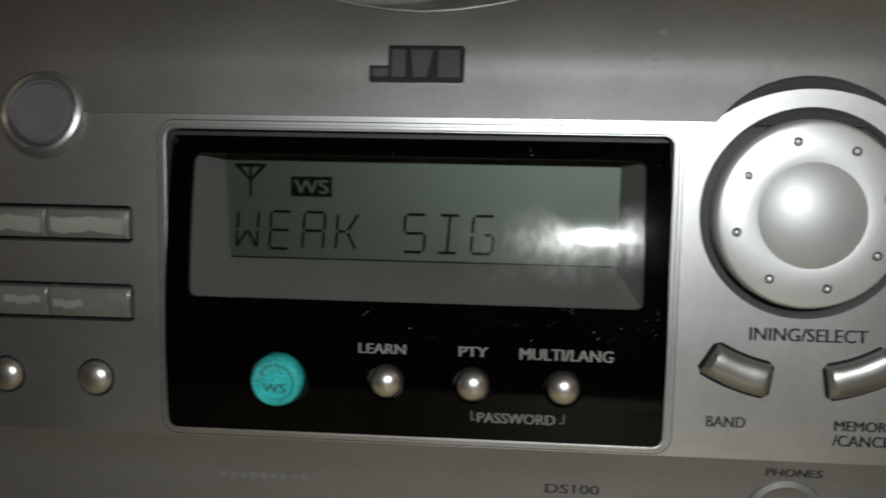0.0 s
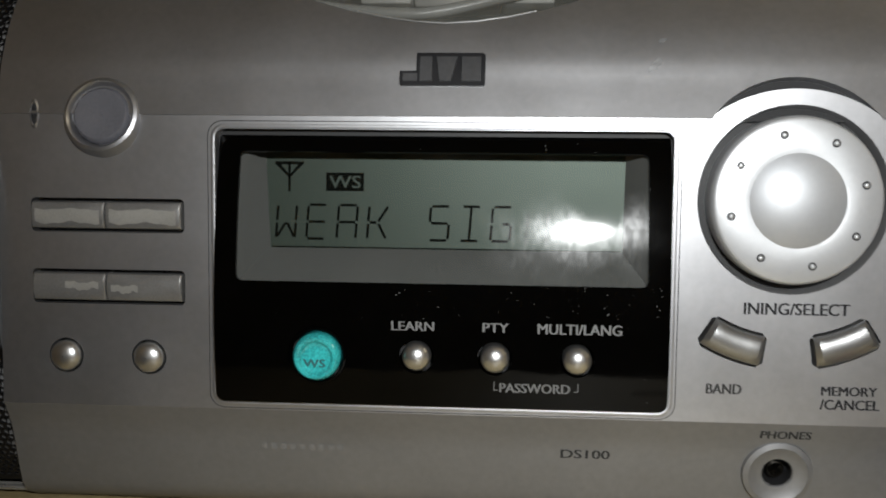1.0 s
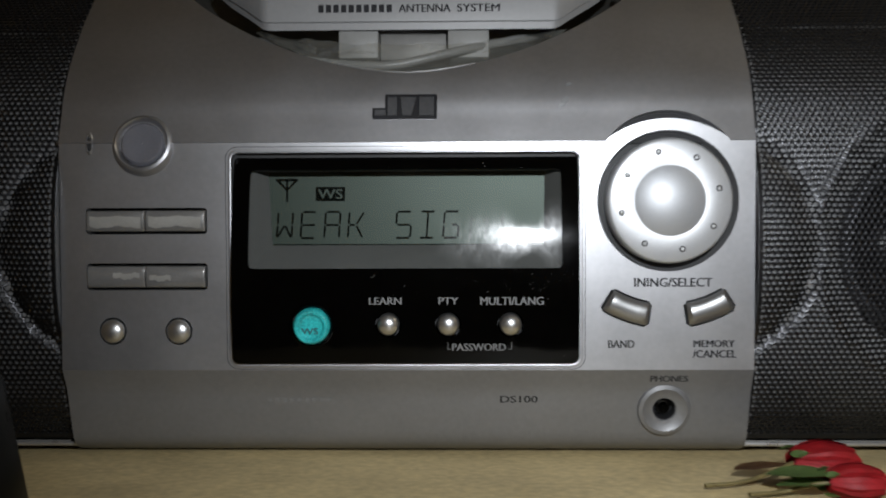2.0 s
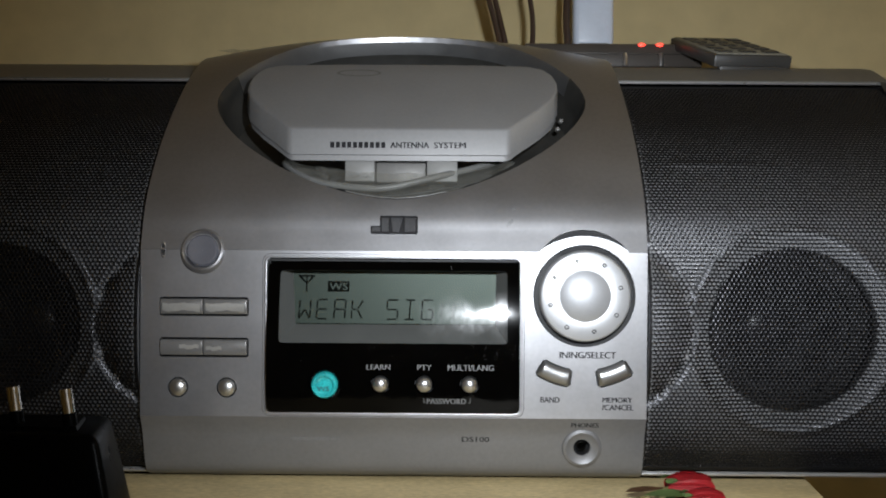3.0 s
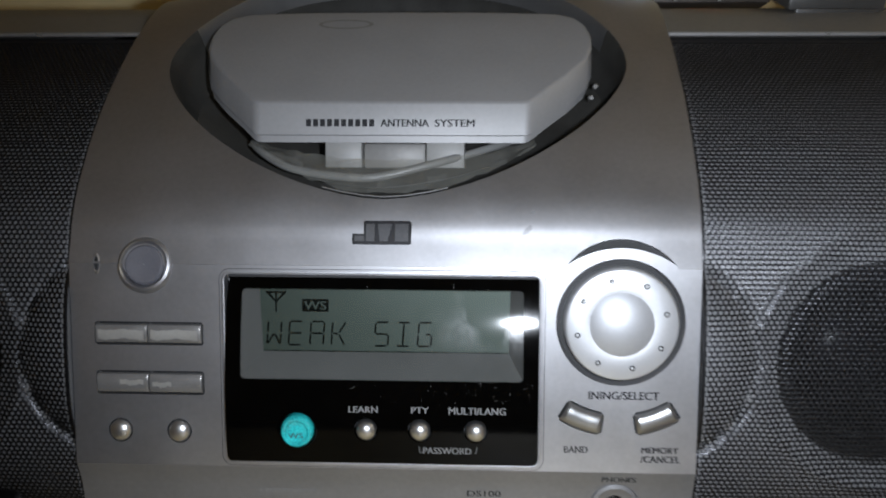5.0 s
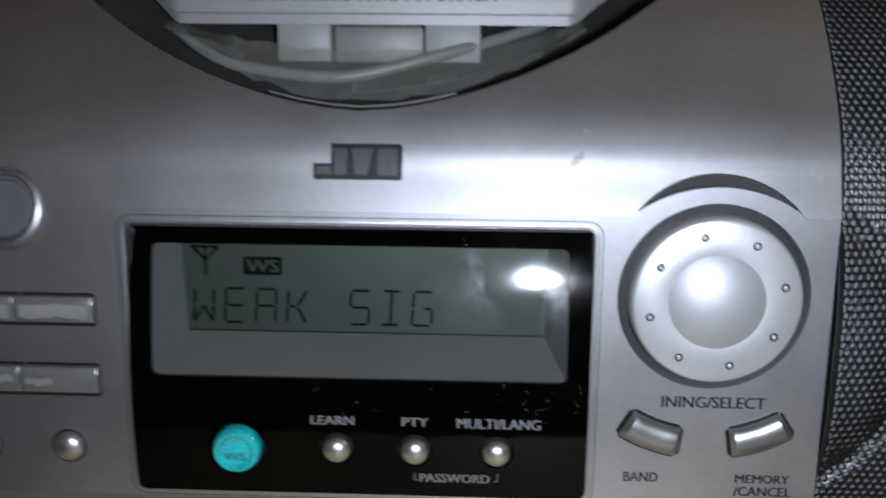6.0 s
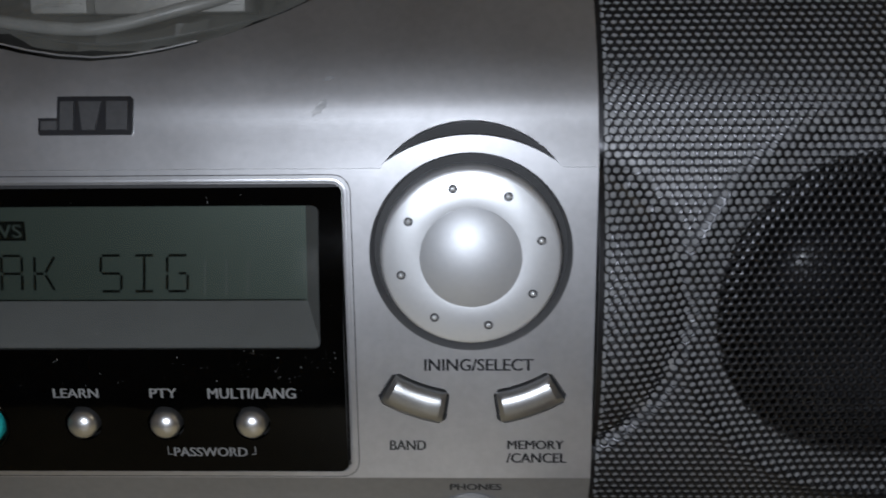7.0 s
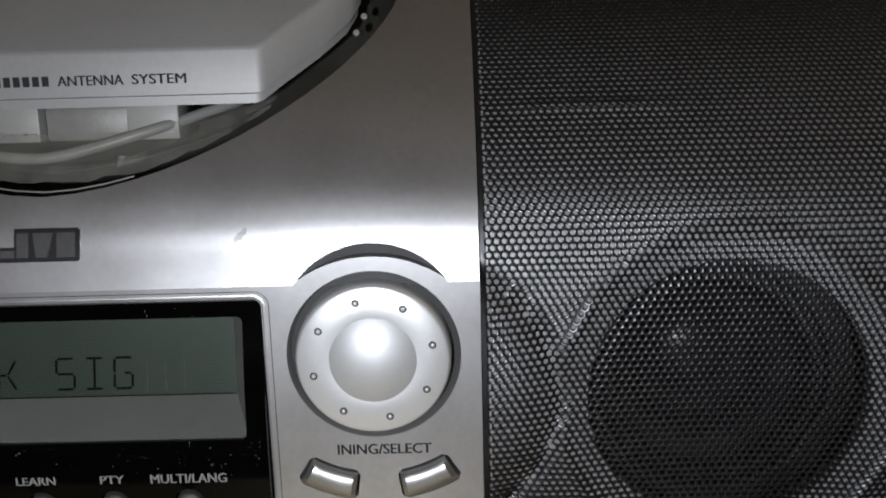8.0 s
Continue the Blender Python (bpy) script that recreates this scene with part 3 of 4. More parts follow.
def slot_button(z0, z1):
    rock = new("rocker")
    rock.parent = radio
    for x0, x1 in ((-0.0965, -0.0789), (-0.0786, -0.0606)):
        bm = bmesh.new()
        rows = []
        zc, half = (z0 + z1) / 2, (z1 - z0) / 2 - 0.0008
        for k in range(9):
            a = math.pi * k / 8
            v = zc - half * math.cos(a)
            lift = 0.0019 * math.sin(a) ** 0.55 - 0.0005
            rows.append([bm.verts.new(on_plate(u, v, -lift * f + (0 if f else 0.003))) for u, f in
                         ((x0, 0), (x0, 0.75), (x0 + 0.0002, 0.94), (x0 + 0.0006, 1), (x1 - 0.0006, 1), (x1 - 0.0002, 0.94), (x1, 0.75), (x1, 0))])
        for a, b in zip(rows, rows[1:]):
            for i in range(7):
                bm.faces.new((a[i], a[i + 1], b[i + 1], b[i]))
        bmesh.ops.recalc_face_normals(bm, faces=bm.faces[:])
        key = part("key", bm, BUTTON, rock, "worn grey rocker key")
        # pale worn patches on the crown of the key
        upper = z0 > 0.055
        if upper:
            patches = ((0.02, 0.98, -0.55, 0.45),)
        else:
            patches = ((0.45, 0.95, -0.15, 0.35),) if x0 < -0.09 else ((0.03, 0.42, -0.35, 0.15),)
        for f0, f1, g0, g1 in patches:
            bm = bmesh.new()
            grid = []
            for i in range(15):
                f = i / 14
                u = x0 + 0.0007 + (x1 - x0 - 0.0014) * (f0 + (f1 - f0) * f)
                ragged = 0.10 * math.sin(9 * f + z0 * 900) + 0.06 * math.sin(23 * f + x0 * 700)
                row = []
                for j in range(5):
                    g = g0 + ragged * (j == 0) + (g1 - g0 + ragged * 0.6 * (j == 4)) * j / 4
                    lift = 0.0019 * max(0.0, 1 - g * g) ** 0.275 - 0.0005
                    row.append(bm.verts.new(on_plate(u, zc + half * g, -lift - 0.00009)))
                grid.append(row)
            for a, b in zip(grid, grid[1:]):
                for j in range(4):
                    bm.faces.new((a[j], a[j + 1], b[j + 1], b[j]))
            bmesh.ops.recalc_face_normals(bm, faces=bm.faces[:])
            part("worn_patch", bm, WORN, key, "beige worn patch")
    tagged(rock, "grey two-key rocker bar")


for z0, z1 in SLOTS:
    slot_button(z0, z1)


def curved_key(a0, a1):
    """A bar bent round the knob, with a rounded top."""
    bm = bmesh.new()
    rows, r0, r1 = [], 0.0311, 0.0381
    for k in range(11):
        q = math.pi * k / 10
        r = (r0 + r1) / 2 - (r1 - r0) / 2 * math.cos(q)
        lift = 0.0026 * math.sin(q) ** 0.75
        row = []
        for i in range(13):
            f = i / 12
            a = radians(a0 + 1.2 + (a1 - a0 - 2.4) * f)
            e = min(1.0, 0.72 + 3.0 * min(f, 1 - f))
            row.append(bm.verts.new(on_plate(KX + r * math.sin(a), KZ - r * math.cos(a), -lift * e if 0 < i < 12 else -lift * 0.55)))
        rows.append(row)
    for a, b in zip(rows, rows[1:]):
        for i in range(12):
            bm.faces.new((a[i], a[i + 1], b[i + 1], b[i]))
    ext = bmesh.ops.extrude_edge_only(bm, edges=[e for e in bm.edges if e.is_boundary])
    for v in ext["geom"]:
        if isinstance(v, bmesh.types.BMVert):
            v.co.y += 0.0045
    bmesh.ops.recalc_face_normals(bm, faces=bm.faces[:])
    part("curved_button", bm, SATIN, radio, "satin chrome curved button below the knob")


for a0, a1 in SEGMENTS:
    curved_key(a0, a1)


def tuning_knob():
    knob = part("tuning_knob", lathe([(0.0100, 0.0036), (0.0110, 0.0037), (0.0176, 0.0037), (0.0182, 0.0034), (0.0186, 0.0027), (0.0188, 0.0016), (0.0189, -0.004)], 72), KNOB, radio,
                "round pale silver tuning knob", at=key_at(KX, KZ))
    # a shallow domed cap with a crisp edge
    cap_r, cap_h = 0.0105, 0.0025
    ball = (cap_r ** 2 + cap_h ** 2) / (2 * cap_h)
    lean = math.asin(cap_r / ball)
    dome = [(0.0, 0.0037 + cap_h)] + [(ball * math.sin(lean * k / 14), 0.0037 + cap_h - ball * (1 - math.cos(lean * k / 14))) for k in range(1, 15)]
    part("knob_centre", lathe(dome + [(cap_r + 0.0001, 0.0030)], 64), KNOB_DOME, knob, "domed centre of the knob")
    for k in range(8):
        a = radians(31.0 + 45 * k)
        at = Matrix.Translation((0.0148 * math.sin(a), -0.0037, 0.0148 * math.cos(a)))
        dot = part("knob_dot", lathe([(0.00095, 0.0), (0.0009, 0.0001), (0.0006, 0.0001), (0.00055, 0.0)], 16), DOT, knob, at=at)
        part("knob_dimple", lathe([(0.0, 0.0004), (0.0003, 0.00034), (0.0005, 0.00018), (0.00058, -0.0001)], 14), KNOB, dot)
    # wall and floor of the recess, with its shade put in as a dimmer silver
    part("knob_recess", lathe([(0.0213, 0.0), (0.0208, -0.0012), (0.0204, -0.0036), (0.0185, -0.0037)], 64), SILVER_DIM, radio, "recess round the knob, its shade put in as dimmed silver", at=key_at(KX, KZ))


DOT = material("dark_knob_dot", (0.03, 0.03, 0.033), 0.4)
tuning_knob()


BOWL = material("bowl_dark_plastic", (0.034, 0.033, 0.030), 0.4, 0.0, 0.25, 90, 0.5, 200)


def upper_shell():
    sc, su = UPPER.s_of_z(0.1590), UPPER.s_of_z(0.1084)
    well = []
    for i in range(72):
        a = 2 * math.pi * i / 72
        v = math.sin(a)
        k = 1.0 if v > 0 else (abs(v) ** 1.72 + abs(math.cos(a)) ** 1.72) ** (-1 / 1.72)
        well.append((0.0865 * math.cos(a) * k, sc + (sc - su) * v * (0.90 if v > 0 else k)))
    top_s = UPPER.length
    crescent = arc_points(0.0605, 0.0975, 0.0, 0.0098)
    outline = [(-HALF, 0.0), (0.0605, 0.0)] + crescent[1:-1] + [(0.0975, 0.0), (HALF, 0.0), (HALF, top_s), (-HALF, top_s)]
    shell = part("upper_shell", sheet(outline, [well], on_upper, 0.0026, 0.002), SILVER, radio, "silver upper casing curving back over the top")
    # dark bottom of the notch above the knob
    notch = arc_points(0.0605, 0.0975, 0.0, 0.0108)
    part("knob_notch", sheet(notch, [], lambda u, s, d: on_upper(u, s, d + 0.0022), 0.0), DARK, shell, "dark notch above the knob")
    # the bowl for the folded antenna
    bm = bmesh.new()
    rows = []
    for shrink, deep in ((0.972, 0.010), (0.965, 0.016), (0.93, 0.024), (0.80, 0.031), (0.4, 0.034)):
        row = []
        for u, s in well:
            p = Vector(on_upper(u * shrink, sc + (s - sc) * shrink, 0))
            row.append(bm.verts.new(p + Vector((0, 0.64, -0.77)) * deep))
        rows.append(row)
    for a, b in zip(rows, rows[1:]):
        for i in range(72):
            bm.faces.new((a[i], a[(i + 1) % 72], b[(i + 1) % 72], b[i]))
    bm.faces.new(rows[-1])
    bmesh.ops.recalc_face_normals(bm, faces=bm.faces[:])
    behind_lid = [i for i in range(72) if 4 <= i < 32]
    for name, picked, mat, label in (("bowl_rim", behind_lid, SATIN, "satin silver rim behind the antenna lid"),
                                     ("bowl_lip", [i for i in range(72) if i not in behind_lid], BOWL, "dark lip of the antenna bowl")):
        lip = bmesh.new()
        ring = [[lip.verts.new(Vector(on_upper(u * f, sc + (s - sc) * f, 0)) + Vector((0, 0.64, -0.77)) * dd) for u, s in well] for f, dd in ((1.0, 0.0), (0.988, 0.003), (0.972, 0.0102))]
        for a, b in zip(ring, ring[1:]):
            for i in picked:
                lip.faces.new((a[i], a[(i + 1) % 72], b[(i + 1) % 72], b[i]))
        bmesh.ops.delete(lip, geom=[v for v in lip.verts if not v.link_faces], context="VERTS")
        bmesh.ops.recalc_face_normals(lip, faces=lip.faces[:])
        part(name, lip, mat, shell, label)
    # a thin bright line a little below the front lip
    line = [Vector(on_upper(u * 0.975, sc + (v - sc) * 0.962, 0)) + Vector((0, 0.64, -0.77)) * 0.0020 for u, v in well[51:58]]
    part("bowl_line", tube(line, 0.00022, 6), TRIM_BRIGHT, shell, "thin bright line inside the bowl")
    part("antenna_bowl", bm, BOWL, shell, "dark oval bowl that holds the folded antenna")
    return shell


shell = upper_shell()


def lower_strip():
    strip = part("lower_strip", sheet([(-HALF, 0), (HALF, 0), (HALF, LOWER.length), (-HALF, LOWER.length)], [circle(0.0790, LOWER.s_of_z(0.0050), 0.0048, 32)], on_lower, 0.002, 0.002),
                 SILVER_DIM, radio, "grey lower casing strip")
    at = Matrix.Translation(on_lower(0.0790, LOWER.s_of_z(0.0050))) @ Matrix.Rotation(radians(12), 4, "X")
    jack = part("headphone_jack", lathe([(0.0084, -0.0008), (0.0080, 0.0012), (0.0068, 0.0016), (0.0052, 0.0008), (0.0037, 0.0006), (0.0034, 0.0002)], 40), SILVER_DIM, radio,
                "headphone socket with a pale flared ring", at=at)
    part("socket", lathe([(0.0035, 0.0004), (0.0033, -0.004), (0.0022, -0.005), (0.0018, -0.010), (0.0001, -0.010)], 28), DARK, jack, "dark socket hole")
    part("socket_contact", lathe([(0.0021, -0.0015), (0.0018, -0.0012), (0.0014, -0.003), (0.0013, -0.006)], 20), PIN, jack, "brass contact in the socket")
    return strip


strip = lower_strip()


def power_button():
    at = Matrix.Translation((-0.0793, -0.0004, 0.0862)) @ Matrix.Rotation(radians(-12), 4, "X") @ Matrix.Scale(1.07, 4)
    b = part("power_button", lathe([(0.0001, 0.0011), (0.0040, 0.0012), (0.0050, 0.0015), (0.0056, 0.0015), (0.0061, 0.0010), (0.0064, 0.0001), (0.0064, -0.002)], 44), BUTTON_FLAT, radio, "round smoky power button", at=at)
    part("power_ring", lathe([(0.0064, -0.0006), (0.0068, 0.0010), (0.0075, 0.0018), (0.0082, 0.0014), (0.0088, -0.0002), (0.0090, -0.0022)], 44), SILVER, b, "raised silver ring")
    led = part("indicator", lathe([(0.0001, 0.0002), (0.0006, 0.0002), (0.0008, 0.0)], 16), DARK, radio, "narrow dark indicator slot",
               at=Matrix.Translation(on_plate(-0.0956, 0.0866)) @ Matrix.Diagonal((1.0, 1, 3.0, 1)))
    part("indicator_rim", lathe([(0.0008, 0.0), (0.00095, 0.0004), (0.0012, 0.0)], 16), SILVER, led)


BUTTON_FLAT = material("smoky_button", (0.15, 0.15, 0.17), 0.24, 0.2, 0.1, 120, coat=0.3)
power_button()


def logo():
    s0, s1 = UPPER.s_of_z(0.0935), UPPER.s_of_z(0.1012)
    h = s1 - s0
    badge = part("maker_badge", sheet([(-0.0095, s0), (0.0095, s0), (0.0098, s0 + 0.0005), (0.0098, s1 - 0.0006), (0.0092, s1), (-0.0060, s1), (-0.0060, s0 + 0.45 * h), (-0.0098, s0 + 0.45 * h), (-0.0098, s0 + 0.0005)],
                 [], lambda u, s, d: on_upper(u, s, d - 0.0005), 0.0006, 0.002), BADGE, radio, "dark maker's badge with plain raised pale shapes")
    shapes = ([(-0.0091, 0.13), (-0.0058, 0.13), (-0.0058, 0.36), (-0.0091, 0.36)], [(-0.0052, 0.13), (-0.0024, 0.13), (-0.0024, 0.86), (-0.0052, 0.86)],
              [(-0.0006, 0.13), (0.0020, 0.13), (0.0034, 0.86), (-0.0014, 0.86)], [(0.0044, 0.13), (0.0088, 0.13), (0.0088, 0.86), (0.0044, 0.86)])
    for q in shapes:
        part("badge_shape", sheet([(u, s0 + f * h) for u, f in q], [], lambda u, s, d: on_upper(u, s, d - 0.0009), 0.0004, 0.002), FLANGE_LIGHT, badge)


FLANGE_LIGHT = material("badge_grey", (0.075, 0.075, 0.078), 0.36, 0.5)
logo()


def casing_marks():
    """A dark scuff and pale wipes on the upper casing."""
    rng = random.Random(5)
    for x, z, w, h, lean, mat in ((0.0480, 0.0985, 0.0024, 0.0010, 0.8, SMEAR), (0.0500, 0.1045, 0.0012, 0.0006, 0.3, SMEAR), (0.0520, 0.1130, 0.0030, 0.0005, 0.5, WIPE), (-0.06, 0.115, 0.004, 0.0006, 0.2, WIPE)):
        s0 = UPPER.s_of_z(z)
        bm = bmesh.new()
        c, q = math.cos(lean), math.sin(lean)
        ring = []
        for k in range(18):
            a = 2 * math.pi * k / 18
            p, r = w * math.cos(a) * rng.uniform(0.7, 1.1), h * math.sin(a) * rng.uniform(0.5, 1.2)
            ring.append(bm.verts.new(on_upper(x + p * c - r * q, s0 + p * q + r * c, -0.00008)))
        bm.faces.new(ring)
        part("casing_mark", bm, mat, shell, smooth=False)


WIPE = material("pale_wipe", (0.43, 0.43, 0.435), 0.33, 0.88, 0.1, 400)
def shell_dust():
    """Fine specks and hairline scratches on the upper casing."""
    rng = random.Random(31)
    bm = bmesh.new()
    for _ in range(90):
        x, s0 = rng.uniform(-0.1, 0.1), UPPER.s_of_z(rng.uniform(0.089, 0.150))
        if abs(x) < 0.085 and s0 > UPPER.s_of_z(0.104):
            continue
        long_, thin, a0 = rng.choice((0.00010, 0.00014, 0.0003)), 0.00006, rng.uniform(0, 3.14)
        c, q = math.cos(a0), math.sin(a0)
        bm.faces.new([bm.verts.new(on_upper(x + u * long_ * c - v * thin * q, s0 + u * long_ * q + v * thin * c, -0.00006)) for u, v in ((-1, 0), (0, -1), (1, 0), (0, 1))])
    tagged(part("dust", bm, SHELL_DUST, shell, "pale specks and hairline scratches", smooth=False), kind="stuff")


SHELL_DUST = material("pale_speck", (0.55, 0.55, 0.55), 0.6, 0.3)
shell_dust()
SMEAR = material("grey_smear", (0.27, 0.27, 0.275), 0.46, 0.75, 0.2, 400)
casing_marks()


def prints():
    letters("print", "LEARN", -0.0107, -0.0010, 0.0377, 0.0398, on_panel, WHITE_INK, unit)
    letters("print", "PTY", 0.0102, 0.0160, 0.0377, 0.0398, on_panel, WHITE_INK, unit)
    letters("print", "MULTI/LANG", 0.0227, 0.0415, 0.0375, 0.0399, on_panel, WHITE_INK, unit)
    letters("print", "PASSWORD", 0.0142, 0.0302, 0.0237, 0.0259, on_panel, WHITE_INK, unit)
    bars("print_bracket", [(0.0128, 0.0130, 0.0243, 0.0262), (0.0128, 0.0138, 0.0241, 0.0243), (0.0319, 0.0321, 0.0243, 0.0262), (0.0311, 0.0321, 0.0241, 0.0243)],
         on_panel, WHITE_INK, unit)
    letters("print", "INING/SELECT", 0.0690, 0.0922, 0.0427, 0.0454, on_plate, INK, plate, "worn dark print")
    letters("print", "BAND", 0.0612, 0.0690, 0.0243, 0.0266, on_plate, FADED, plate, "worn dark print")
    letters("print", "MEMORY", 0.0868, 0.0990, 0.0245, 0.0266, on_plate, INK, plate, "dark print")
    letters("print", "/CANCEL", 0.0866, 0.0996, 0.0213, 0.0236, on_plate, INK, plate, "dark print")
    letters("print", "PHONES", 0.0742, 0.0855, LOWER.s_of_z(0.0138), LOWER.s_of_z(0.0158), on_lower, FADED, strip, "worn dark print")
    a, b = LOWER.s_of_z(0.0070), LOWER.s_of_z(0.0092)
    letters("print", "DS100", 0.0288, 0.0402, a, b, on_lower, FADED, strip, "worn dark print")
    for k in range(9):
        bars("print_bar", [(-0.0430 + 0.0023 * k, -0.0416 + 0.0023 * k, a, b - 0.0006)], on_lower, SILVER_WORN, strip, "nearly worn-off print bar")


SILVER_WORN = material("nearly_gone_print", (0.20, 0.20, 0.20), 0.55, 0.3, 0.2, 500)
prints()


# ---- the antenna lid and its bowl ----
def antenna():
    lid = new("antenna_lid")
    lid.parent = radio
    tagged(lid, "grey fold-out satellite antenna lid lying in the bowl")
    y0, z0, slope = 0.0330, 0.1425, radians(39.5)

    def on_lid(u, v, d=0.0):
        return (u, y0 + v * math.cos(slope), z0 + v * math.sin(slope) - d)

    half = [(0.0478, 0.0), (0.0490, 0.0002), (0.0501, 0.0008), (0.0512, 0.0019), (0.0560, 0.0080), (0.0645, 0.0180), (0.0715, 0.0280), (0.0742, 0.0360), (0.0745, 0.0440), (0.0728, 0.0520), (0.0690, 0.0575), (0.0620, 0.0605), (0.035, 0.0618), (0.0, 0.0620)]
    outline = half + [(-u, v) for u, v in half[-2::-1]]
    bm = bmesh.new()
    rows = []
    for inset, d in ((0.0011, 0.0), (0.0004, 0.0002), (0.0, 0.0009), (0.0, 0.0118), (0.0007, 0.0126), (0.0007, 0.0150), (0.003, 0.0156)):
        row = []
        for u, v in outline:
            f = 1 - inset / 0.05
            row.append(bm.verts.new(on_lid(u * f, 0.03 + (v - 0.03) * (1 - inset / 0.03), d)))
        rows.append(row)
    n = len(outline)
    for a, b in zip(rows, rows[1:]):
        for i in range(n):
            bm.faces.new((a[i], a[(i + 1) % n], b[(i + 1) % n], b[i]))
    bm.faces.new(rows[0])
    bm.faces.new(rows[-1])
    bmesh.ops.recalc_face_normals(bm, faces=bm.faces[:])
    body = part("lid_body", bm, ANTENNA, lid, "grey plastic antenna cover")
    def on_front(u, v, d=0.0):
        return (u, y0 - 0.00012 + d, v)

    k = 0.00255
    for i in range(10):
        bars("print_bar", [(-0.0309 + k * i, -0.0309 + k * i + 0.0018, z0 - 0.0088, z0 - 0.0062)], on_front, INK, lid, "dark print bar")
    letters("print", "ANTENNA", -0.0038, 0.0135, z0 - 0.0088, z0 - 0.0062, on_front, INK, lid)
    letters("print", "SYSTEM", 0.0158, 0.0300, z0 - 0.0088, z0 - 0.0062, on_front, INK, lid)
    # oval thumb mark near the back edge
    part("thumb_mark", sheet(circle(-0.022, 0.052, 0.011, 28, 0.0035), [circle(-0.022, 0.052, 0.0095, 28, 0.0025)], lambda u, v, d: on_lid(u, v, d - 0.0002), 0.0), TOP_GREY, lid, "worn oval mark")
    for x0, x1 in ((-0.0245, -0.0110), (0.0125, 0.0265)):
        h = part("hinge", box(x0, x1, 0.0355, 0.052, 0.1188, 0.1285, 0.0006), HINGE, lid, "pale hinge block")
        part("hinge_rib", box(x0 + 0.0035, x1 - 0.001, 0.0350, 0.0356, 0.1205, 0.1212, 0.0001), HINGE, h)
    part("hinge_bridge", box(-0.0108, 0.0123, 0.039, 0.053, 0.1185, 0.1280, 0.0012), TOP_GREY, lid, "grey hinge bridge")
    for x, y, z in ((0.0755, 0.0700, 0.1560), (0.0735, 0.0660, 0.1515)):
        part("pivot", lathe([(0.0001, 0.0010), (0.0008, 0.0008), (0.0011, 0.0), (0.0011, -0.004)], 20), TOP_GREY, lid, "grey pivot screw", at=Matrix.Translation((x, y - 0.014, z - 0.006)))


antenna()
cable_path = [(-0.056, 0.062, 0.130), (-0.053, 0.047, 0.1270), (-0.044, 0.038, 0.1215), (-0.034, 0.034, 0.1178), (-0.015, 0.0300, 0.1153), (-0.003, 0.030, 0.1158), (0.016, 0.033, 0.1205), (0.034, 0.042, 0.1258), (0.043, 0.050, 0.1290), (0.050, 0.060, 0.1340)]
part("antenna_cable", tube(curve_through(cable_path, 8), 0.0015, 12), CABLE_GREY, radio, "grey coaxial cable looped in the bowl")
part("antenna_cable", tube(curve_through([(-0.045, 0.050, 0.1200), (-0.026, 0.033, 0.1145), (-0.004, 0.0275, 0.1118), (0.020, 0.0300, 0.1150), (0.036, 0.041, 0.1195)], 8), 0.0004, 8), FLANGE, radio, "thin dark wire in the bowl")


def wrap():
    """A crumpled piece of clear plastic in the front of the bowl."""
    rng = random.Random(11)
    bm = bmesh.new()
    nu, nv = 30, 5
    grid = []
    for j in range(nv + 1):
        row = []
        for i in range(nu + 1):
            f = i / nu * 2 - 1
            x = 0.052 * f
            low = 0.1100 + 0.017 * f * f
            z = low + (0.0095 * (1 - f * f) + 0.002) * j / nv
            y = 0.0185 + 0.014 * f * f + 0.008 * j / nv + rng.uniform(-0.0017, 0.0017)
            row.append(bm.verts.new((x, y, z + rng.uniform(-0.0006, 0.0006))))
        grid.append(row)
    for j in range(nv):
        for i in range(nu):
            bm.faces.new((grid[j][i], grid[j][i + 1], grid[j + 1][i + 1], grid[j + 1][i]))
    ob = part("plastic_wrap", bm, POLY, radio, "crumpled clear plastic film in the bowl")
    ob.visible_shadow = False


wrap()


# ---- casing behind, speakers ----
def back_body():
    top = [(0.165, 0.1940), (0.195, 0.192), (0.208, 0.172), (0.210, 0.10), (0.208, 0.02), (0.198, -0.004), (0.18, -0.0092), (0.016, -0.0092)]
    pr = Profile(top, 8)
    place = on(pr)
    part("rear_casing", sheet([(-HALF, 0), (HALF, 0), (HALF, pr.length), (-HALF, pr.length)], [], lambda u, s, d: place(u, s, d), 0.0, 0.006), TOP_GREY, radio, "grey rear casing")
    for x in (-0.09, 0.09):
        for y in (0.04, 0.17):
            part("foot", lathe([(0.0001, 0.0012), (0.005, 0.0012), (0.006, 0.0)], 20), RUBBER, radio, at=Matrix.Translation((x, y, -0.0090)) @ Matrix.Rotation(radians(90), 4, "X"))


back_body()

WX, WZ = 0.1665, 0.0545


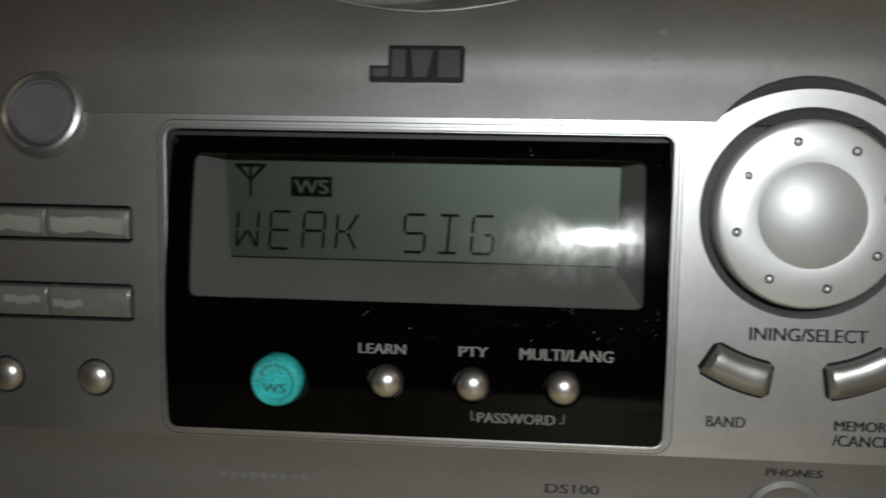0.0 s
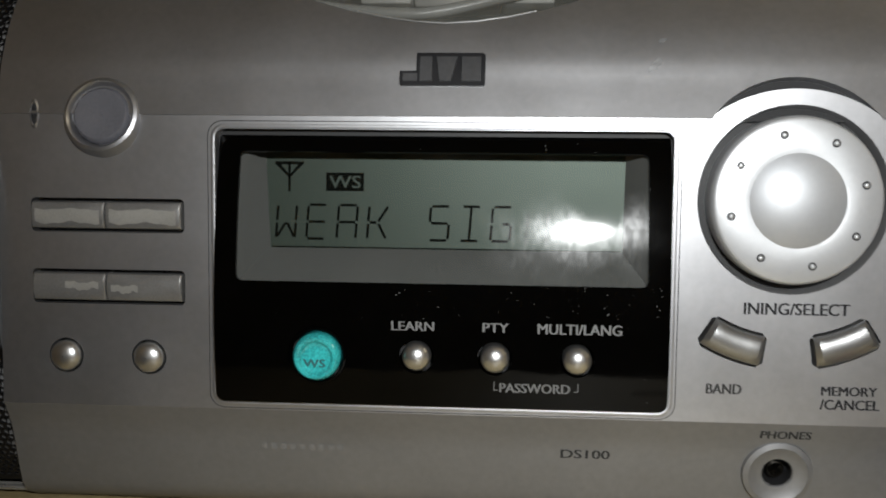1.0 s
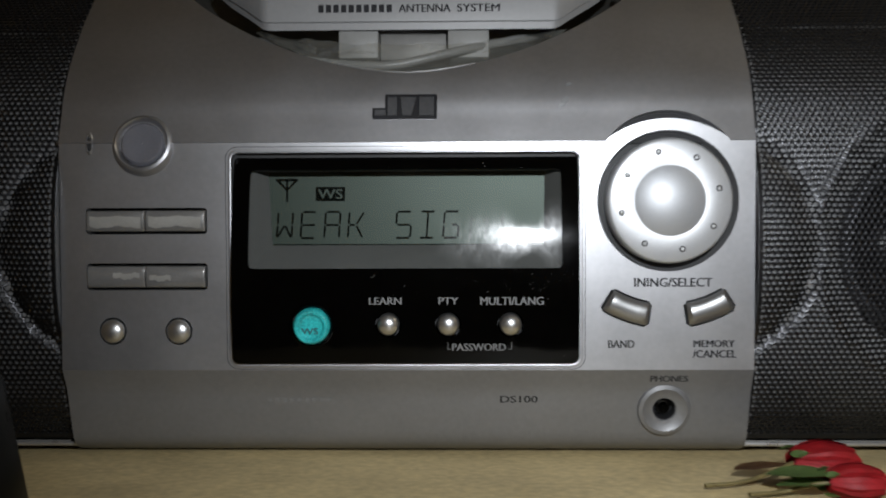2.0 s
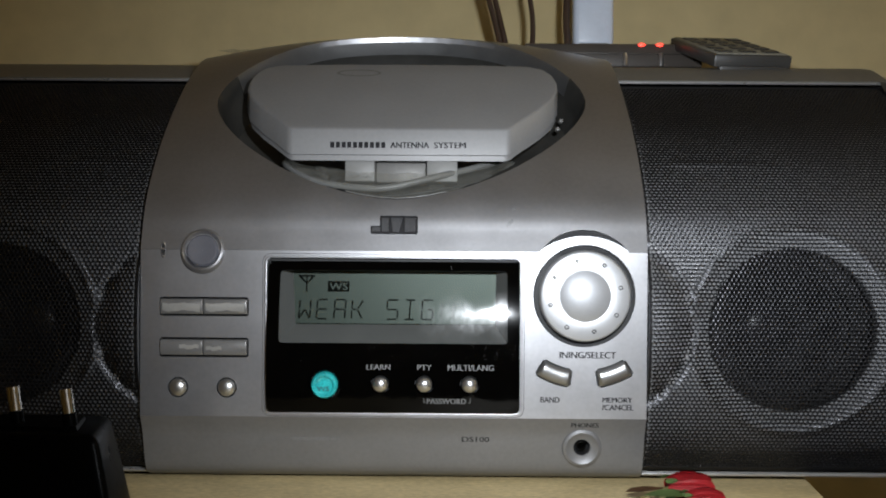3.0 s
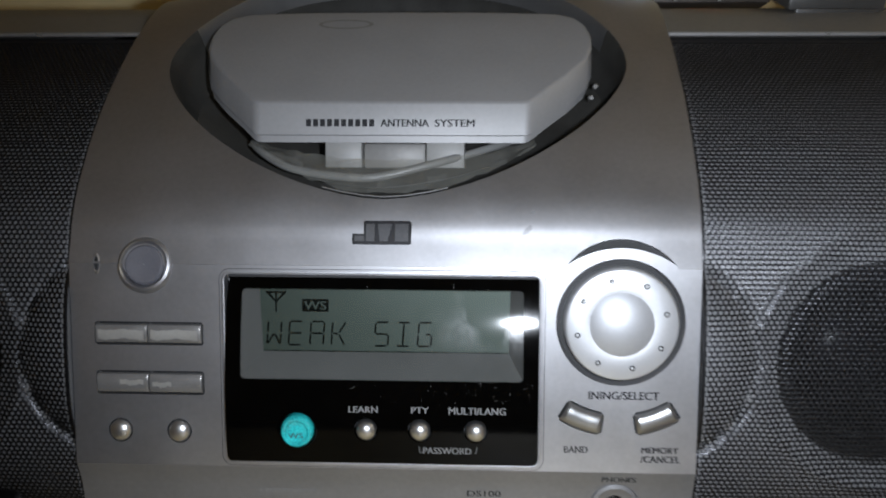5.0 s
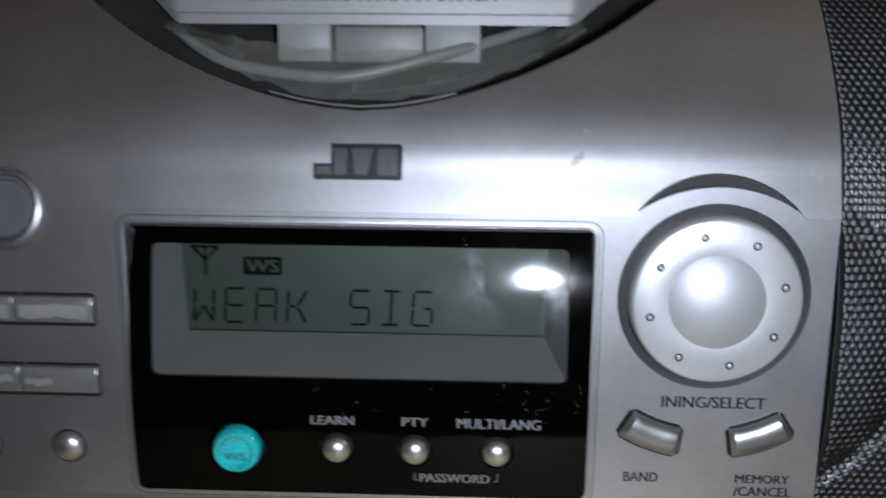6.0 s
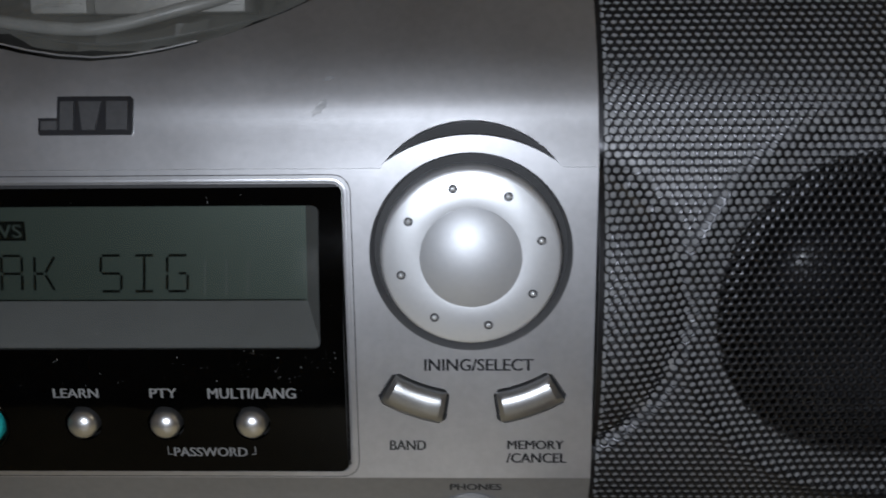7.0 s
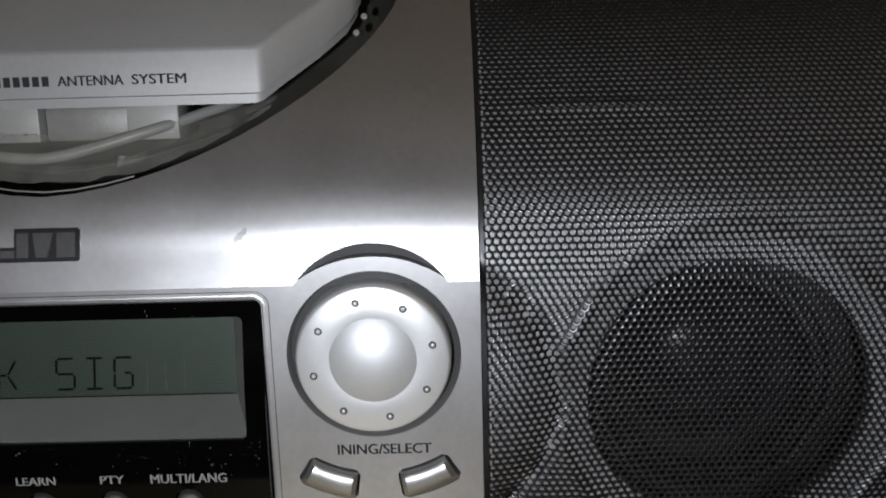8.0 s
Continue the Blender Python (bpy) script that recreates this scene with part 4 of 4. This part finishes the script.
def relief(x, z, dish=1.0):
    """How far the grille lies behind its smooth outer form, for the right-hand speaker."""
    h = 0.0016
    r = math.hypot(x - 0.0880, z - 0.0555)
    if r < 0.0355:
        h -= 0.0044 * dish * (1 - (r / 0.0355) ** 4.5)
    h += 0.0012 * dish * math.exp(-((r - 0.0362) / 0.0014) ** 2)
    q = math.hypot(x - WX, z - WZ)
    if q < 0.0430:
        h += min(0.0013, (0.0430 - q) * 0.16) + 0.0010 * max(0.0, 1 - (q / 0.0317) ** 2)
    h -= 0.0007 * math.exp(-((q - 0.0430) / 0.0016) ** 2)
    # a shallow dent line across the upper part
    h -= 0.0006 * math.exp(-((z - 0.127) / 0.0012) ** 2) * math.exp(-((x - 0.136) / 0.022) ** 4)
    return h


def grille(side):
    """A perforated metal sheet: round holes on a hexagonal raster, each with its own edge."""
    pitch = 0.00192
    row_h = pitch * math.sqrt(3) / 2
    x0, x1 = HALF + 0.0012, END - 0.004
    nx, ns = int((x1 - x0) / pitch), int((SPEAKER.length - 0.004) / row_h)
    verts, faces = [], []
    cache = {}
    rr, out_r = pitch * 0.385, pitch / math.sqrt(3)

    def at(x, s, d=0.0):
        y, z = SPEAKER.at(s)
        ny, nz = SPEAKER.normal(s)
        k = relief(x, z) + d
        return (side * x, y - ny * k, z - nz * k)

    def corner(x, s):
        key = (round(x * 1e5), round(s * 1e5))
        if key not in cache:
            cache[key] = len(verts)
            verts.append(at(x, s, -0.00011))
        return cache[key]

    for j in range(ns):
        for i in range(nx):
            cx, cs = x0 + pitch * (i + 0.5 + 0.5 * (j % 2)), 0.002 + row_h * (j + 0.5)
            o = [corner(cx + out_r * math.sin(math.pi * k / 3), cs + out_r * math.cos(math.pi * k / 3)) for k in range(6)]
            n0 = len(verts)
            for d in (0.0, 0.0006):
                verts += [at(cx + rr * math.sin(math.pi * k / 3), cs + rr * math.cos(math.pi * k / 3), d) for k in range(6)]
            for k in range(6):
                m = (k + 1) % 6
                faces.append((o[k], o[m], n0 + m, n0 + k))
                faces.append((n0 + k, n0 + m, n0 + 6 + m, n0 + 6 + k))
    if side < 0:
        faces = [f[::-1] for f in faces]
    me = bpy.data.meshes.new("speaker_grille")
    me.from_pydata(verts, [], faces)
    me.update()
    return me


def speaker(side):
    box_ = new("speaker_box")
    box_.parent = radio
    tagged(box_, "speaker housing behind a dark perforated metal grille")
    sx = lambda x: side * x
    part("speaker_grille", grille(side), GRILLE, box_, "dark perforated metal speaker grille")
    # plain margins of the grille
    place = on(SPEAKER)
    L = SPEAKER.length
    for name, a, b, s0, s1 in (("grille_margin", HALF + 0.0002, HALF + 0.0014, 0.0, L), ("grille_margin", END - 0.0065, END - 0.0008, 0.0, L), ("grille_margin", HALF + 0.0014, END - 0.0065, 0.0, 0.0026), ("grille_margin", HALF + 0.0014, END - 0.0065, L - 0.0028, L)):
        part(name, sheet([(a, s0), (b, s0), (b, s1), (a, s1)], [], lambda u, s, d: (lambda p: (sx(p[0]), p[1], p[2]))(place(u, s, d + (relief(u, SPEAKER.at(s)[1]) if a < 0.106 else 0.0016) + 0.0001)), 0.0006, 0.003), GRILLE, box_)
    # bright lips above and below
    for s, lab in ((L, "bright metal lip above the grille"), (0.0, "bright metal lip below the grille")):
        y, z = SPEAKER.at(s)
        y -= 0.0006 if s == 0 else -0.0012
        z += 0.0006 if s else -0.0004
        bm = tube([(sx(HALF + 0.0005), y, z), (sx(END - 0.006), y, z)], 0.0007, 8)
        part("trim_lip", bm, TRIM_BRIGHT, box_, lab)
    # baffle with the opening for the woofer
    def behind(u, s, d):
        z = SPEAKER.at(s)[1]
        p = place(u, s, d + relief(u, z) + 0.0017)
        return (sx(p[0]), p[1], p[2])
    hole = circle(WX, SPEAKER.s_of_z(WZ), 0.0352, 56)
    part("baffle", sheet([(HALF + 0.001, 0.001), (END - 0.003, 0.001), (END - 0.003, L - 0.001), (HALF + 0.001, L - 0.001)], [hole], behind, 0.004, 0.0022), BAFFLE, box_, "grey plastic baffle close behind the grille")
    hub = Matrix.Translation((sx(WX), 0.0195, WZ))
    part("woofer_flange", lathe([(0.0365, -0.002), (0.0365, 0.0022), (0.0360, 0.0030), (0.0312, 0.0030), (0.0300, 0.002), (0.0300, -0.004)], 56), FLANGE, box_, "dark ring round the woofer", at=hub)
    wf = part("woofer", lathe([(0.0302, 0.0), (0.0285, 0.0016), (0.0262, 0.0010), (0.0250, -0.002), (0.0105, -0.024), (0.0100, -0.026)], 56), CONE, box_, "black paper woofer cone", at=hub)
    part("dust_cap", lathe([(0.0001, -0.0195)] + [(0.0108 * math.sin(radians(a)), -0.0245 + 0.005 * math.cos(radians(a))) for a in range(15, 91, 15)], 36), CAP, wf, "shiny domed dust cap")
    # outer shell: top, back, bottom and the end
    topline = [(0.0705, 0.1722), (0.076, 0.1742), (0.0850, 0.1785), (0.1000, 0.1845), (0.1300, 0.1905), (0.1700, 0.1915), (0.200, 0.182), (0.2100, 0.155), (0.2100, 0.05), (0.207, 0.012), (0.196, -0.005), (0.17, -0.0092), (0.03, -0.0092), (0.0165, -0.0082)]
    pr = Profile(topline, 6)
    pl = on(pr)

    def wider(x, y):
        """The housing grows a little wider towards the back."""
        return sx(x + 0.003 * min(1.0, max(0.0, (y - 0.03) / 0.08)) * (x - HALF) / (END - HALF))

    part("housing", sheet([(HALF, 0), (END, 0), (END, pr.length), (HALF, pr.length)], [], lambda u, s, d: (lambda p: (wider(p[0], p[1]), p[1], p[2]))(pl(u, s, d)), 0.0015, 0.006), TOP_GREY, box_, "grey housing of the speaker")
    loop = [tuple(p) for p in SPEAKER.p[::3]] + [tuple(p) for p in pr.p[::2]]
    bm = bmesh.new()
    rows = []
    cy, cz = 0.11, 0.085
    for x, f in ((END - 0.0060, 1.0), (END - 0.0022, 0.997), (END - 0.0004, 0.985), (END, 0.965)):
        rows.append([bm.verts.new((wider(x, cy + (y - cy) * f), cy + (y - cy) * f, cz + (z - cz) * f)) for y, z in loop])
    for a, b in zip(rows, rows[1:]):
        for i in range(len(loop)):
            bm.faces.new((a[i], a[(i + 1) % len(loop)], b[(i + 1) % len(loop)], b[i]))
    bm.faces.new(rows[-1])
    bmesh.ops.recalc_face_normals(bm, faces=bm.faces[:])
    part("end_cap", bm, END_GREY, box_, "dark rounded end of the housing")


CAP = material("dust_cap_black", (0.02, 0.02, 0.024), 0.3, 0.0, 0.1, 60)
for side in (1, -1):
    speaker(side)


# ---- things on and around the radio ----
def remote():
    t = thing("remote_control", "dark slim remote control with grey keys, lying on the radio", "remote control",
              Matrix.Translation((0.1790, 0.0985, 0.1845)) @ Matrix.Rotation(radians(4), 4, "Z") @ Matrix.Rotation(radians(19.5), 4, "X"))
    part("body", box(-0.0205, 0.0205, 0.0, 0.082, 0.0, 0.0068, 0.0012), REMOTE, t)
    part("face", box(-0.0188, 0.0188, 0.002, 0.080, 0.0066, 0.0072, 0.0003), REMOTE_FACE, t, "grey key face")
    for i in range(3):
        for j in range(5):
            part("key", box(-0.0125 + 0.0125 * i - 0.0040, -0.0125 + 0.0125 * i + 0.0040, 0.007 + 0.0145 * j, 0.0145 + 0.0145 * j, 0.0071, 0.0080, 0.0004, 1), REMOTE, t)
    part("front_lip", box(-0.0175, 0.0175, -0.0012, 0.004, -0.0030, 0.0012, 0.0008), REMOTE, t, "narrow dark lip under the front edge")


remote()


def strip_box():
    t = thing("extension_box", "dark brown extension box with two red lights", "extension box")
    body = part("body", box(0.0660, 0.1700, 0.163, 0.202, 0.1985, 0.2125, 0.0015), BROWN_BOX, t)
    for x in (0.1345, 0.1450):
        part("red_light", lathe([(0.0001, 0.0011), (0.0011, 0.0008), (0.0014, 0.0), (0.0014, -0.002)], 16), RED_LED, t, "glowing red light", at=Matrix.Translation((x, 0.1630, 0.2116)) @ Matrix.Diagonal((1.5, 1, 0.8, 1)))
    for x in (0.1245, 0.1455):
        part("clip", tube([(x, 0.1615, 0.1992), (x, 0.1612, 0.2035), (x, 0.1622, 0.2062)], 0.0014, 8), CHROME, t, "small bright metal clip")
    part("lid_edge", box(0.0665, 0.1695, 0.1618, 0.1632, 0.2060, 0.2072, 0.0004), BROWN_BOX, t)


strip_box()


def dongle():
    t = thing("white_plug_device", "milky white upright plastic device on the extension box", "adapter", Matrix.Translation((0.0038, 0, 0)))
    part("body", box(0.0925, 0.1165, 0.174, 0.188, 0.2135, 0.272, 0.0035, 3), MILKY, t)
    part("base", box(0.0955, 0.1135, 0.1725, 0.1895, 0.2120, 0.2150, 0.001), HINGE, t)
    for k in range(3):
        bars("print_bar", [(0.1010 + 0.0032 * k, 0.1030 + 0.0032 * k, 0.2425, 0.2475)], lambda u, v, d: (u, 0.1739, v), INK, t, "dark print bar", lift=0)
    part("cable", tube(curve_through([(0.0895, 0.178, 0.2125), (0.0885, 0.178, 0.230), (0.0892, 0.179, 0.250), (0.0900, 0.182, 0.29), (0.088, 0.2, 0.36)], 6), 0.0022, 10), CABLE_BROWN, t, "brown cable beside it")


dongle()


def wires():
    for pts, r in ((((0.0530, 0.175, 0.2000), (0.0525, 0.175, 0.2130), (0.0495, 0.176, 0.2270), (0.0440, 0.178, 0.2480), (0.030, 0.19, 0.30), (0.02, 0.25, 0.40)), 0.0017),
                                  (((0.0568, 0.176, 0.2000), (0.0560, 0.176, 0.2130), (0.0530, 0.177, 0.2270), (0.0478, 0.179, 0.2480), (0.034, 0.19, 0.30), (0.025, 0.25, 0.40)), 0.0017),
                                  (((0.0690, 0.172, 0.2090), (0.0715, 0.173, 0.2150), (0.0716, 0.174, 0.2300), (0.0694, 0.176, 0.2480), (0.065, 0.19, 0.30), (0.06, 0.25, 0.40)), 0.0016)):
        ob = part("power_cable", tube(curve_through(pts, 8), r, 10), CABLE_BROWN, None, "thin dark brown power cable rising behind the radio")
        tagged(ob, category="cable", group="cables behind the radio")


wires()


def adapter():
    t = thing("plug_adapter", "black two-pin power adapter leaning on the table, pins up", "power adapter", Matrix.Translation((-0.120, -0.075, TABLE_Z)))
    low = [(0.0345, 0.014), (0.0385, -0.020), (-0.036, -0.022), (-0.036, 0.020)]
    high = [(0.0190, 0.030), (0.0300, -0.0155), (-0.040, -0.010), (-0.046, 0.034)]
    tall = 0.0347
    bm = bmesh.new()
    lo = [bm.verts.new((x, y, 0.0)) for x, y in low]
    hi = [bm.verts.new((x, y, tall)) for x, y in high]
    bm.faces.new(lo)
    bm.faces.new(hi[::-1])
    for i in range(4):
        bm.faces.new((lo[i], hi[i], hi[(i + 1) % 4], lo[(i + 1) % 4]))
    bmesh.ops.recalc_face_normals(bm, faces=bm.faces[:])
    bmesh.ops.bevel(bm, geom=bm.edges[:], offset=0.0030, segments=4, affect="EDGES", profile=0.5)
    part("body", bm, BLACK_PLASTIC, t)
    # raised plateau that carries the pins
    plinth = bmesh.new()
    ring = [(0.014, 0.020), (0.021, -0.007), (-0.034, -0.003), (-0.038, 0.024)]
    a_, b_ = [plinth.verts.new((x, y, tall - 0.001)) for x, y in ring], [plinth.verts.new((x * 0.94, y * 0.94, tall + 0.0012)) for x, y in ring]
    plinth.faces.new(b_[::-1])
    for i in range(4):
        plinth.faces.new((a_[i], b_[i], b_[(i + 1) % 4], a_[(i + 1) % 4]))
    bmesh.ops.recalc_face_normals(plinth, faces=plinth.faces[:])
    part("shoulder", plinth, BLACK_PLASTIC, t)
    for x, y in ((-0.0035, 0.003), (0.0165, -0.002)):
        d = Vector((-0.17, 0.02, 1)).normalized()
        foot = Vector((x, y, tall))
        pin = part("pin", tube([foot + d * k for k in (0.0, 0.006, 0.0124, 0.0131)] + [foot + d * 0.0134], 0.0021, 16), PIN, t, "round metal plug pin")
        part("pin_sleeve", tube([foot + d * 0.0008, foot + d * 0.0052], 0.0023, 16), BLACK_PLASTIC, pin, "black sleeve of the pin")


adapter()


def petal(bm, length, width, cup, open_, turn, rng, m):
    """One curled petal, its base at the origin, pointing along +x."""
    nu, nv = 6, 6
    grid = []
    for i in range(nu + 1):
        f = i / nu
        row = []
        for j in range(nv + 1):
            g = j / nv * 2 - 1
            w = width * math.sin(math.pi * min(0.93, 0.12 + 0.62 * f)) * g
            a = g * 1.15
            r = cup * (0.35 + 0.65 * math.sin(math.pi * min(1, 0.15 + 0.75 * f))) + open_ * f * f
            p = Vector((length * (f - 0.10 * g * g * f), r * math.sin(a) + 0.35 * w, r * math.cos(a)))
            p += Vector((0, rng.uniform(-1, 1), rng.uniform(-1, 1))) * 0.0002
            row.append(bm.verts.new(m @ (Matrix.Rotation(turn, 4, "X") @ p)))
        grid.append(row)
    for i in range(nu):
        for j in range(nv):
            bm.faces.new((grid[i][j], grid[i + 1][j], grid[i + 1][j + 1], grid[i][j + 1]))


def leaf_mesh(length, width, bend, rng):
    bm = bmesh.new()
    grid = []
    for i in range(9):
        f = i / 8
        w = width * math.sin(math.pi * f ** 0.8) * 0.5
        grid.append([bm.verts.new((length * f, w * g, bend * f * f + 0.25 * abs(g) * w + rng.uniform(-0.0002, 0.0002))) for g in (-1, -0.5, 0, 0.5, 1)])
    for a, b in zip(grid, grid[1:]):
        for j in range(4):
            bm.faces.new((a[j], b[j], b[j + 1], a[j + 1]))
    bmesh.ops.solidify(bm, geom=bm.faces[:], thickness=0.0003)
    return bm


def rose(at, size, seed, stem_pts, leaves):
    rng = random.Random(seed)
    t = thing("rose", "small wilting red rose bud with green sepals lying on the table", "flower", at, group="roses on the table")
    for ring, (count, cup, open_, ln) in enumerate(((3, 0.32, 0.0, 0.95), (5, 0.55, 0.05, 1.0), (6, 0.78, 0.14, 0.98))):
        for k in range(count):
            bm = bmesh.new()
            petal(bm, size * ln * rng.uniform(0.92, 1.05), size * 0.35, size * cup * 0.55, size * open_, 2 * math.pi * (k + 0.4 * ring) / count + rng.uniform(-0.2, 0.2), rng, Matrix())
            bmesh.ops.solidify(bm, geom=bm.faces[:], thickness=0.00035)
            part("petal", bm, PETAL, t)
    for k in range(4):
        part("sepal", leaf_mesh(size * 0.30, size * 0.22, 0.001, rng), LEAF, t,
             at=Matrix.Rotation(k * math.pi / 2 + 0.75, 4, "X") @ Matrix.Translation((-0.002, 0, size * 0.38)) @ Matrix.Rotation(radians(-8), 4, "Y"))
    part("stem", tube(curve_through(stem_pts, 6), 0.0009, 8), STEM, t)
    for m, l, w, mat in leaves:
        part("leaf", leaf_mesh(l, w, 0.002, rng), mat, t, at=m)


rose(Matrix.Translation((0.1085, -0.0215, TABLE_Z + 0.0050)) @ Matrix.Rotation(radians(2), 4, "Z") @ Matrix.Diagonal((1.0, 0.9, 0.60, 1.0)), 0.0178, 3,
     [(0.001, 0, 0), (-0.008, -0.006, -0.003), (-0.017, -0.010, -0.0055), (-0.027, -0.012, -0.0062)],
     [(Matrix.Translation((-0.0165, -0.001, -0.003)) @ Matrix.Rotation(radians(10), 4, "Z"), 0.017, 0.010, DRY_LEAF)])
rose(Matrix.Translation((0.1110, -0.0420, TABLE_Z + 0.0046)) @ Matrix.Rotation(radians(-4), 4, "Z") @ Matrix.Diagonal((1.0, 0.9, 0.60, 1.0)), 0.0138, 8,
     [(0.001, 0, 0), (-0.006, 0.001, -0.003), (-0.012, 0.000, -0.005), (-0.020, -0.002, -0.0056)],
     [(Matrix.Translation((-0.015, 0.004, 0.001)) @ Matrix.Rotation(radians(-6), 4, "Z"), 0.021, 0.015, LEAF), (Matrix.Translation((-0.013, 0.000, -0.002)), 0.018, 0.010, LEAF)])
